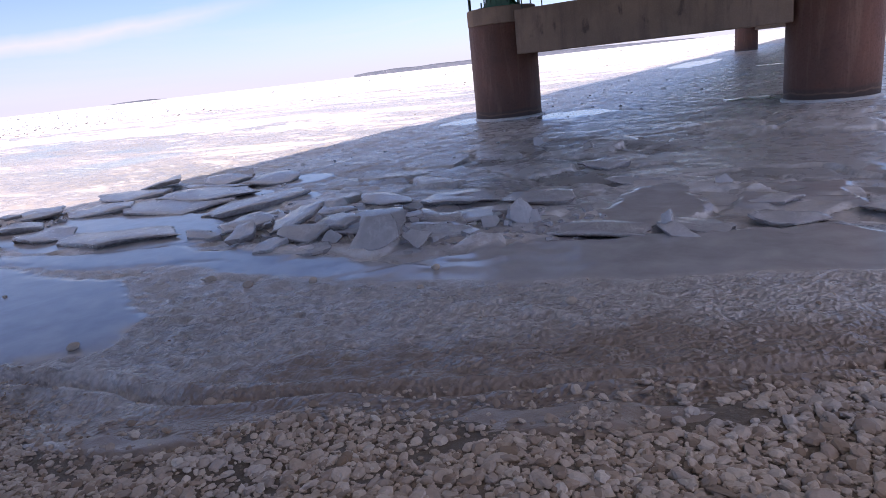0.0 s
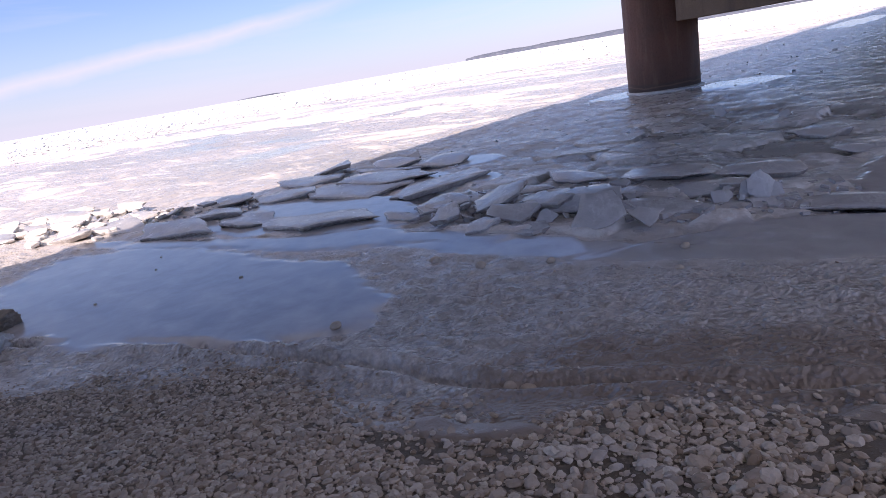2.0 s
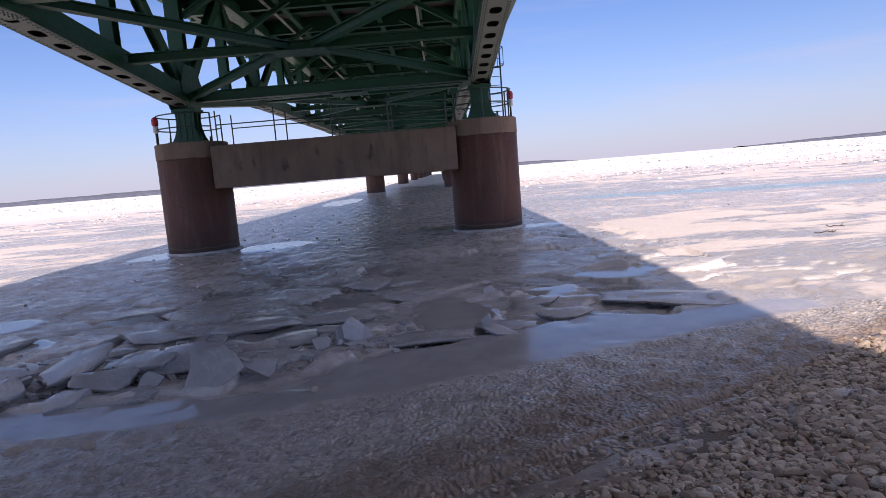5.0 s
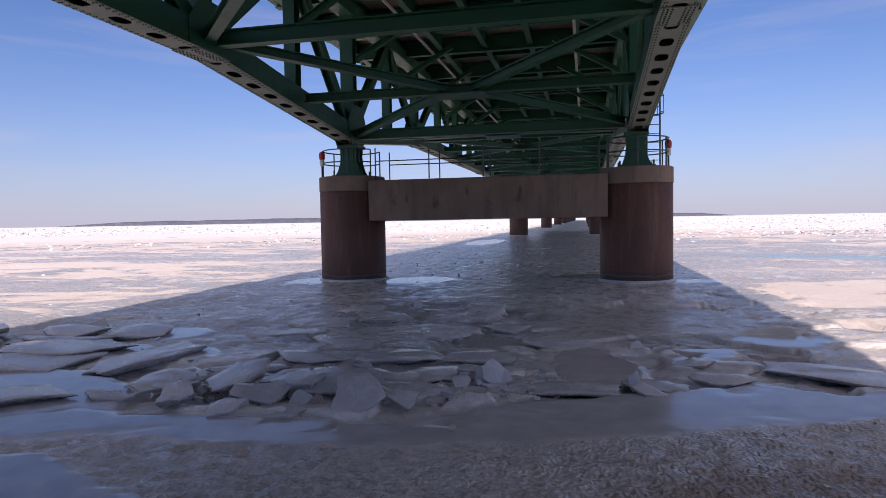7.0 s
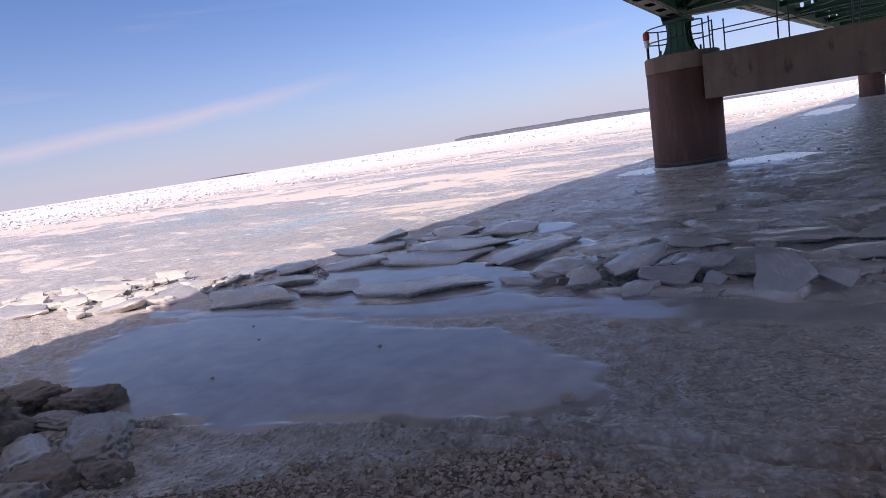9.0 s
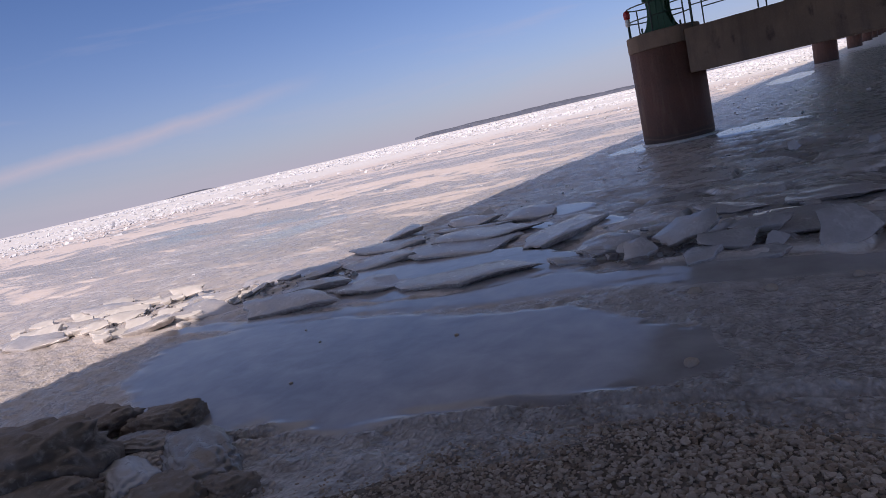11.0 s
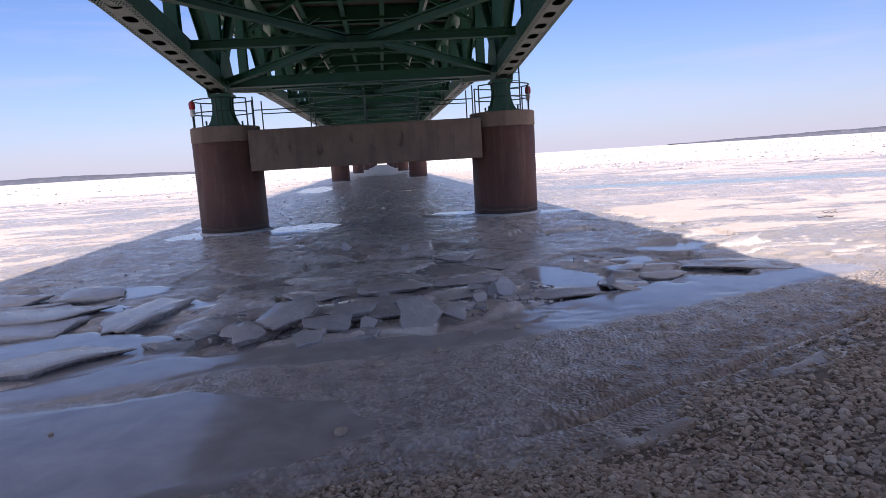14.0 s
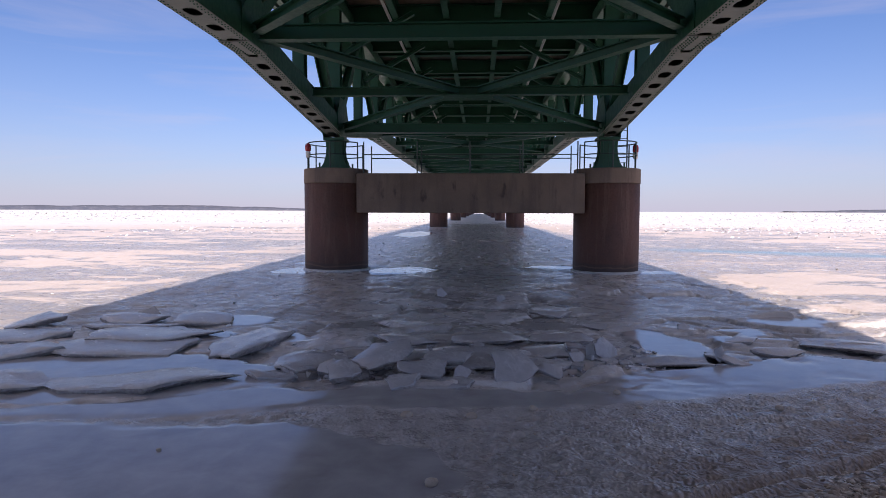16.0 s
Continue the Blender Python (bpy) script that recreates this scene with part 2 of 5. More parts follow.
def ice_material(name, fields=True):
    """Lake ice. Where the sheet carries fields: clear (smooth, wet), snow (drifted) and grit (pebbled, dirty)."""
    m, nt, bs = start_material(name)
    vec = nt.nodes.new("ShaderNodeTexCoord").outputs["Object"]
    broad = noise_of(nt, vec, 0.16, 6, 0.6, (0.5, 1.0, 1.0), 0.5)
    streak = noise_of(nt, vec, 0.5, 6, 0.6, (0.3, 1.0, 1.0), 0.6)
    fine = noise_of(nt, vec, 9, 6, 0.65)
    mid = noise_of(nt, vec, 2.3, 5, 0.6, None, 0.3)
    col = mix(nt, ramp(nt, broad, [(0.36, 0.0), (0.62, 1.0)]), ICE_A if fields else (0.6, 0.57, 0.575), ICE_B if fields else (0.5, 0.47, 0.475))
    col = mix(nt, ramp(nt, mid, [(0.5, 0.0), (0.7, 0.55)]), col, ICE_C)
    tiny = noise_of(nt, vec, 34, 4, 0.7, (0.7, 1.0, 1.0))
    col = mix(nt, 1.0, col, ramp(nt, fine, [(0.3, 0.88), (0.5, 1.0), (0.7, 1.1)] if fields else [(0.3, 0.9), (0.5, 1.0), (0.7, 1.08)]), "MULTIPLY")
    col = mix(nt, 1.0, col, ramp(nt, tiny, [(0.3, 0.93), (0.5, 1.0), (0.7, 1.06)] if fields else [(0.3, 0.93), (0.5, 1.0), (0.7, 1.06)]), "MULTIPLY")
    scar = noise_of(nt, vec, 7, 6, 0.7, (0.35, 1.0, 1.0), 0.8)
    col = mix(nt, 1.0, col, ramp(nt, scar, [(0.3, 0.88), (0.5, 1.0), (0.68, 1.12)]), "MULTIPLY") if fields else col
    seam = maths(nt, "ABSOLUTE", maths(nt, "SUBTRACT", noise_of(nt, vec, 0.55, 7, 0.62, None, 1.2), 0.5))
    seam = maths(nt, "MULTIPLY", ramp(nt, seam, [(0.0, 0.75), (0.006, 0.6), (0.014, 0.0)]), ramp(nt, mid, [(0.42, 0.0), (0.6, 1.0)]))
    col = mix(nt, seam, col, (0.78, 0.77, 0.77))
    col = mix(nt, ramp(nt, noise_of(nt, vec, 0.09, 5, 0.55, (0.2, 1.0, 1.0), 0.7), [(0.42, 0.0), (0.54, 0.9)]), col, (0.42, 0.4, 0.39)) if fields else col
    rough = ramp(nt, mid, [(0.35, 0.16), (0.65, 0.44)] if fields else [(0.35, 0.12), (0.65, 0.3)])
    relief = mix(nt, 0.3, mix(nt, 0.5, mix(nt, 0.45, mid, fine), scar), tiny)
    if not fields:
        tone = nt.nodes.new("ShaderNodeObjectInfo").outputs["Random"]
        col = mix(nt, 1.0, col, ramp(nt, tone, [(0.0, 0.78), (1.0, 0.98)]), "MULTIPLY")
    if fields:
        def field(k):
            n = nt.nodes.new("ShaderNodeAttribute")
            n.attribute_name = k
            return n.outputs["Fac"]
        col = mix(nt, 1.0, col, ramp(nt, maths(nt, "ADD", field("plate"), 0.5), [(0.0, 0.58), (0.5, 0.95), (1.0, 1.25)]), "MULTIPLY")
        snow_f = maths(nt, "ADD", field("snow"), maths(nt, "MULTIPLY", maths(nt, "SUBTRACT", mix(nt, 0.6, noise_of(nt, vec, 0.12, 4, 0.5, (0.4, 1.0, 1.0), 0.6), noise_of(nt, vec, 0.45, 6, 0.62, (0.55, 1.0, 1.0), 0.9)), 0.5), 3.2))
        snow_m = ramp(nt, snow_f, [(0.45, 0.0), (0.57, 0.95)])
        col = mix(nt, ramp(nt, field("grit"), [(0.0, 0.0), (1.0, 0.8)]), col, mix(nt, ramp(nt, fine, [(0.42, 0.0), (0.6, 1.0)]), (0.39, 0.345, 0.315), (0.56, 0.515, 0.49)))
        cell = nt.nodes.new("ShaderNodeTexVoronoi")
        cell.feature, cell.inputs["Scale"].default_value = "SMOOTH_F1", 27.0
        nt.links.new(mix(nt, 0.06, vec, noise_of(nt, vec, 6, 3, 0.6)), cell.inputs["Vector"])
        knob = maths(nt, "SUBTRACT", 1.0, maths(nt, "MULTIPLY", cell.outputs["Distance"], 1.5))
        knob = mix(nt, 0.35, knob, fine)
        # Relief shading in the colour: knob tops painted lighter, hollows darker.
        col = mix(nt, ramp(nt, field("grit"), [(0.1, 0.0), (0.6, 1.0)]), col, mix(nt, 1.0, col, ramp(nt, knob, [(0.3, 0.85), (0.5, 1.02), (0.65, 1.15)]), "MULTIPLY"))
        relief = mix(nt, 0.5, relief, 0.5)
        relief = mix(nt, ramp(nt, field("grit"), [(0.1, 0.0), (0.6, 0.8)]), relief, knob)
        rime = maths(nt, "MULTIPLY", field("rime"), ramp(nt, scar, [(0.38, 0.0), (0.5, 1.0)]))
        col = mix(nt, maths(nt, "MULTIPLY", rime, 0.9), col, (0.82, 0.79, 0.78))
        mud = ramp(nt, maths(nt, "ADD", field("mud"), maths(nt, "MULTIPLY", maths(nt, "SUBTRACT", mid, 0.5), 0.9)), [(0.35, 0.0), (0.7, 0.8)])
        col = mix(nt, mud, col, mix(nt, fine, (0.18, 0.125, 0.095), (0.36, 0.275, 0.22)))
        melt = maths(nt, "MULTIPLY", field("melt"), ramp(nt, streak, [(0.35, 0.6), (0.6, 1.0)]))
        col = mix(nt, melt, col, (0.27, 0.43, 0.54))
        drift = mix(nt, ramp(nt, fine, [(0.3, 0.0), (0.7, 1.0)]), (0.7, 0.605, 0.565), (0.84, 0.765, 0.73))
        pack = mix(nt, ramp(nt, streak, [(0.3, 0.0), (0.7, 1.0)]), (0.76, 0.74, 0.735), (0.9, 0.885, 0.88))
        col = mix(nt, snow_m, col, mix(nt, ramp(nt, field("pack"), [(0.2, 0.0), (0.8, 1.0)]), drift, pack))
        rough = mix(nt, snow_m, rough, 0.62)
        clear = ramp(nt, maths(nt, "ADD", field("clear"), maths(nt, "MULTIPLY", maths(nt, "SUBTRACT", mid, 0.5), 0.35)), [(0.36, 0.0), (0.66, 1.0)])
        col = mix(nt, clear, col, mix(nt, ramp(nt, mid, [(0.35, 0.0), (0.7, 1.0)]), (0.38, 0.355, 0.355), (0.5, 0.47, 0.47)))
        rough = mix(nt, clear, rough, ramp(nt, mid, [(0.3, 0.06), (0.7, 0.2)]))
        relief = mix(nt, clear, relief, 0.5)
    nt.links.new(col, bs.inputs["Base Color"])
    nt.links.new(rough, bs.inputs["Roughness"])
    bs.inputs["IOR"].default_value = 1.31
    bs.inputs["Specular IOR Level"].default_value = 0.9
    bump(nt, bs, relief, 0.9, 0.045 if fields else 0.016)
    return m


def stone_material():
    m, nt, bs = start_material("limestone_cobbles")
    g = nt.nodes.new("ShaderNodeNewGeometry").outputs["Random Per Island"]
    vec = nt.nodes.new("ShaderNodeTexCoord").outputs["Object"]
    fine = noise_of(nt, vec, 30, 5, 0.7)
    frost = noise_of(nt, vec, 1.3, 5, 0.6)
    col = ramp(nt, g, [(0.0, (0.27, 0.19, 0.13)), (0.15, (0.39, 0.3, 0.235)), (0.5, (0.53, 0.43, 0.35)), (0.8, (0.65, 0.55, 0.46)), (0.93, (0.4, 0.29, 0.21)), (1.0, (0.74, 0.66, 0.57))])
    col = mix(nt, ramp(nt, fine, [(0.45, 0.0), (0.75, 0.45)]), col, (0.28, 0.225, 0.18))
    col = mix(nt, ramp(nt, frost, [(0.56, 0.0), (0.7, 0.35)]), col, (0.5, 0.5, 0.52))
    nt.links.new(col, bs.inputs["Base Color"])
    nt.links.new(ramp(nt, fine, [(0.3, 0.55), (0.7, 0.85)]), bs.inputs["Roughness"])
    bump(nt, bs, fine, 0.5, 0.004)
    return m


def land_material():
    m, nt, bs = start_material("far_wooded_shore")
    vec = nt.nodes.new("ShaderNodeTexCoord").outputs["Object"]
    a1 = noise_of(nt, vec, 0.02, 6, 0.7, (1.0, 1.0, 2.0))
    a2 = noise_of(nt, vec, 0.05, 3, 0.5, (1.0, 1.0, 3.0))
    # Bluish tones: the haze of distance is put into the woods' colour.
    col = mix(nt, ramp(nt, a1, [(0.4, 0.0), (0.62, 1.0)]), (0.085, 0.1, 0.14), (0.13, 0.14, 0.18))
    col = mix(nt, ramp(nt, a2, [(0.70, 0.0), (0.74, 0.8)]), col, (0.6, 0.6, 0.64))
    nt.links.new(col, bs.inputs["Base Color"])
    bs.inputs["Roughness"].default_value = 1.0
    return m


CASING, CONCRETE, ICE, SLAB_ICE = casing_material(), concrete_material(), ice_material("lake_ice"), ice_material("broken_slab_ice", False)
# Lightened slab ice for the sunny heap: sun brightness is put into its colour.
SUNNY = surface("sunlit_pale_ice", (0.72, 0.68, 0.65), (0.6, 0.56, 0.53), (0.82, 0.8, 0.78), 1.2, 11, (0.3, 0.55), 0.006)
STONE, LAND = stone_material(), land_material()
SAND = surface("wet_gravel_bed", (0.2, 0.155, 0.12), (0.14, 0.11, 0.085), (0.34, 0.28, 0.22), 1.1, 28, (0.6, 0.9), 0.03)


# ---- building helpers ----
def part(name, bm, material, parent, label="", smooth=False):
    me = bpy.data.meshes.new(name)
    bm.normal_update()
    bm.to_mesh(me)
    bm.free()
    me.materials.append(material)
    if smooth:
        for p in me.polygons:
            p.use_smooth = True
    ob = new(name, me)
    ob.parent = parent
    return tagged(ob, label)


def thing(name, label, category, group="", kind="", at=(0, 0, 0)):
    ob = new(name)
    ob.location = at
    ob.empty_display_size = 0.2
    return tagged(ob, label, category, group, kind)


def box(bm, lo, hi, bevel=0.0, m=None):
    r = bmesh.ops.create_cube(bm, size=1.0)
    vs = r["verts"]
    lo, hi = Vector(lo), Vector(hi)
    for v in vs:
        v.co = Vector([(lo[i] + hi[i]) / 2 + v.co[i] * (hi[i] - lo[i]) for i in range(3)])
    if m is not None:
        bmesh.ops.transform(bm, matrix=m, verts=vs)
    if bevel:
        es = list({e for v in vs for e in v.link_edges})
        bmesh.ops.bevel(bm, geom=es, offset=bevel, segments=1, affect="EDGES")
    return bm


def along(a, b, up=(0, 0, 1)):
    """A frame whose y runs from a to b, z as near to up as can be, at a."""
    a, b = Vector(a), Vector(b)
    y = (b - a).normalized()
    x = y.cross(Vector(up)).normalized()
    z = x.cross(y)
    return Matrix.Translation(a) @ Matrix((x, y, z)).transposed().to_4x4(), (b - a).length


def beam_i(a, b, w, h, flange=0.03, web=0.025, up=(0, 0, 1)):
    """A rolled I-section from a to b, w across and h deep, centred on its line."""
    bm = bmesh.new()
    m, n = along(a, b, up)
    x, t, z, f = w / 2, web / 2, h / 2, h / 2 - flange
    prof = [(-x, -z), (x, -z), (x, -f), (t, -f), (t, f), (x, f), (x, z), (-x, z), (-x, f), (-t, f), (-t, -f), (-x, -f)]
    ends = [[bm.verts.new(m @ Vector((p, y, q))) for p, q in prof] for y in (0, n)]
    bm.faces.new(ends[0])
    bm.faces.new(ends[1][::-1])
    for i in range(12):
        j = (i + 1) % 12
        bm.faces.new((ends[0][j], ends[0][i], ends[1][i], ends[1][j]))
    bmesh.ops.recalc_face_normals(bm, faces=bm.faces)
    return bm


def beam_box(a, b, w, h, bevel=0.012, up=(0, 0, 1)):
    bm = bmesh.new()
    m, n = along(a, b, up)
    box(bm, (-w / 2, 0, -h / 2), (w / 2, n, h / 2), bevel, m)
    return bm


def rod(bm, a, b, r, n=8):
    m, length = along(a, b, (0, 0, 1) if abs(Vector(b)[2] - Vector(a)[2]) < 0.99 * (Vector(b) - Vector(a)).length else (1, 0, 0))
    bmesh.ops.create_cone(bm, cap_ends=True, segments=n, radius1=r, radius2=r, depth=length, matrix=m @ Matrix.Translation((0, length / 2, 0)) @ Matrix.Rotation(radians(-90), 4, "X"))
    return bm


def ring_path(bm, pts, r, n=6):
    """A bent tube along points, one unbroken skin."""
    pts = [Vector(p) for p in pts]
    rings = []
    for i, p in enumerate(pts):
        t = (pts[min(i + 1, len(pts) - 1)] - pts[max(i - 1, 0)]).normalized()
        side = t.cross(Vector((0, 0, 1))).normalized()
        top = side.cross(t)
        rings.append([bm.verts.new(p + r * (math.cos(2 * math.pi * k / n) * side + math.sin(2 * math.pi * k / n) * top)) for k in range(n)])
    for p, q in zip(rings, rings[1:]):
        for k in range(n):
            j = (k + 1) % n
            bm.faces.new((p[k], p[j], q[j], q[k]))
    bm.faces.new(rings[0][::-1])
    bm.faces.new(rings[-1])
    bmesh.ops.recalc_face_normals(bm, faces=bm.faces)
    return bm


def lathe(profile, n=64):
    """A turned body from (radius, z) pairs, closed at both ends."""
    bm = bmesh.new()
    rings = [[bm.verts.new((r * math.cos(2 * math.pi * i / n), r * math.sin(2 * math.pi * i / n), z)) for i in range(n)] for r, z in profile]
    for p, q in zip(rings, rings[1:]):
        for i in range(n):
            bm.faces.new((p[i], p[(i + 1) % n], q[(i + 1) % n], q[i]))
    bm.faces.new(rings[0][::-1])
    bm.faces.new(rings[-1])
    return bm


# ---- lattice noise for the ground ----
def lattice(ix, iy, seed):
    h = (ix.astype(np.int64) * 374761393 + iy.astype(np.int64) * 668265263 + seed * 974634777) & 0x7FFFFFFF
    h = ((h ^ (h >> 13)) * 1274126177) & 0x7FFFFFFF
    return ((h ^ (h >> 16)) & 0xFFFFF) / float(0xFFFFF)


def value_noise(x, y, seed):
    ix, iy = np.floor(x), np.floor(y)
    fx, fy = x - ix, y - iy
    fx, fy = fx * fx * (3 - 2 * fx), fy * fy * (3 - 2 * fy)
    n = lambda p, q: lattice(ix + p, iy + q, seed)
    return (n(0, 0) * (1 - fx) + n(1, 0) * fx) * (1 - fy) + (n(0, 1) * (1 - fx) + n(1, 1) * fx) * fy


def fbm(x, y, scale, octaves=4, seed=1, gain=0.5):
    """Fractal noise, 0 to 1, with features about 1/scale metres wide."""
    x, y = np.asarray(x, float) * scale, np.asarray(y, float) * scale
    total, amp, norm = 0.0, 1.0, 0.0
    for k in range(octaves):
        total = total + amp * value_noise(x + 17.3 * k, y - 9.1 * k, seed + k)
        norm += amp
        amp *= gain
        x, y = x * 2.03, y * 2.03
    return total / norm


def step(e0, e1, v):
    t = np.clip((v - e0) / (e1 - e0), 0, 1)
    return t * t * (3 - 2 * t)


def inland(x, y):
    """Metres inland from the mean waterline, which slants across under the bridge."""
    return 0.447 * x - 0.894 * (y + 20.5)


def beach_height(x, y):
    s = inland(x, y) + 0.5 * (fbm(x, y, 0.8, 3, 40) - 0.5)
    z = 0.02 + 0.17 * np.clip(s, -4, 3) + 0.04 * np.clip(s - 3, 0, 60) - 0.0004 * np.clip(s - 3, 0, 50) ** 2
    z = z + 0.10 * (fbm(x, y, 1.1, 3, 41) - 0.5) + 0.035 * (fbm(x, y, 4.0, 3, 42) - 0.5)
    return z + 0.35 * step(7.6, 9.6, x) * step(-0.2, 1.3, s)


def ridge_line(x):
    """Where the broken ridge of slabs runs, y at each x."""
    return np.interp(x, [-30, -12, -7, -3, 1, 4, 7, 12], [-24.0, -18.6, -16.4, -15.9, -15.7, -14.7, -13.9, -13.0])


def blob(x, y, cx, cy, rx, ry, turn=0.0, wob=0.5, seed=7):
    c, s = math.cos(radians(turn)), math.sin(radians(turn))
    u, v = ((x - cx) * c + (y - cy) * s) / rx, (-(x - cx) * s + (y - cy) * c) / ry
    d = np.sqrt(u * u + v * v) + wob * (fbm(x, y, 1.2, 3, seed) - 0.5) + 0.45 * (wob - 0.25) * (fbm(x, y, 4.5, 3, seed + 1) - 0.5)
    return 1 - step(0.86, 1.06, d)


def crack_line(x):
    """How far inland the long frost crack lies at each x."""
    return np.interp(x, [-3, -1.4, 0.3, 1.25, 2.0], [-1.0, -0.85, -0.34, -0.17, 0.0])


def gravel_line(x):
    """How far inland the bare gravel begins at each x."""
    return np.interp(x, [-3, -1.7, -1.3, -0.8, 0.0, 0.6, 1.6, 2.4, 2.9, 3.6, 5.6, 6.0, 7.0], [0.5, 0.12, -0.25, -0.4, -0.33, 0.1, 0.55, 0.85, 0.6, 0.47, 0.52, 0.23, 0.1])


def ridge_foot(x):
    """The near edge of the broken ridge."""
    return np.interp(x, [-9, -5.2, -3.7, -2.6, -1.4, 1.5, 2.7, 4.3, 5.5, 6.6, 9], [-18.4, -17.6, -17.1, -16.5, -16.6, -16.4, -15.3, -14.7, -14.1, -14.3, -14.0])


def pebble_edge(x):
    """Where the smooth, flooded strip gives way to the knobbly shore ice."""
    return np.interp(x, [-9, -4.8, -2.8, -1.6, 1.4, 2.2, 4.1, 5.8, 9], [-19.0, -18.05, -17.8, -17.25, -17.15, -16.95, -16.45, -15.7, -14.6])


def crusts(x, y):
    """Glazed crusts of ice lying over the gravel."""
    c = np.maximum(blob(x, y, 4.75, -19.0, 0.85, 0.2, 22, 0.6, 80), blob(x, y, 4.08, -19.4, 0.24, 0.46, -8, 0.6, 81))
    return np.maximum(c, np.maximum(blob(x, y, 6.3, -18.35, 0.7, 0.13, 26, 0.6, 82), blob(x, y, 2.2, -20.3, 0.7, 0.12, 20, 0.6, 83)))


# smooth, wet patches of ice: centre, half widths, turn, raggedness
POOLS = [(-4.25, -19.5, 3.5, 1.6, 1, 0.3), (-1.9, -19.0, 2.1, 1.1, -6, 0.35), (-4.6, -11.8, 0.75, 0.75, -20, 0.8), (-2.95, -13.35, 0.75, 0.4, -25, 0.8), (-4.5, -13.4, 0.5, 0.6, 0, 0.9),
         (-4.7, -16.0, 2.5, 1.35, 2, 0.5), (-6.6, -16.2, 1.3, 1.2, 4, 0.6), (3.6, -13.5, 0.6, 1.15, 6, 0.9), (5.1, -12.6, 0.9, 0.9, 0, 1.1), (7.0, -10.9, 1.1, 0.6, 8, 0.95), (0.9, -14.9, 1.1, 0.2, 8, 0.95)]
FAR_POOLS = [(-2.6, -0.6, 1.5, 1.5, 0, 0.6), (-6.5, -1.0, 1.0, 1.3, 0, 0.6), (3.4, 1.4, 1.4, 0.7, 0, 0.6), (7.1, -0.4, 0.9, 0.7, 0, 0.6), (-5.9, 38.0, 1.8, 8.0, 0, 0.6),
             (1.5, 24.0, 1.6, 0.8, 0, 0.95), (-7.0, 4.5, 0.5, 3.0, 0, 0.95)]


def cells(x, y, size, seed):
    """Random polygons about size wide: a value for each, the place from its middle, and the distance to its edge."""
    u = x / (1.5 * size) + 0.45 * (fbm(x, y, 1.1 / size, 3, seed) - 0.5)
    v = y / size + 0.45 * (fbm(x, y, 1.1 / size, 3, seed + 7) - 0.5)
    iu, iv = np.floor(u), np.floor(v)
    d1, d2 = np.full(u.shape, 9.0), np.full(u.shape, 9.0)
    who, du, dv = np.zeros_like(u), np.zeros_like(u), np.zeros_like(u)
    for a in (-1, 0, 1):
        for b in (-1, 0, 1):
            pu, pv = iu + a + lattice(iu + a, iv + b, seed), iv + b + lattice(iu + a, iv + b, seed + 1)
            d = np.hypot(u - pu, v - pv)
            first = d < d1
            d2 = np.where(first, d1, np.minimum(d2, d))
            d1 = np.where(first, d, d1)
            who, du, dv = np.where(first, lattice(iu + a, iv + b, seed + 2), who), np.where(first, u - pu, du), np.where(first, v - pv, dv)
    return who, du, dv, (d2 - d1) * size


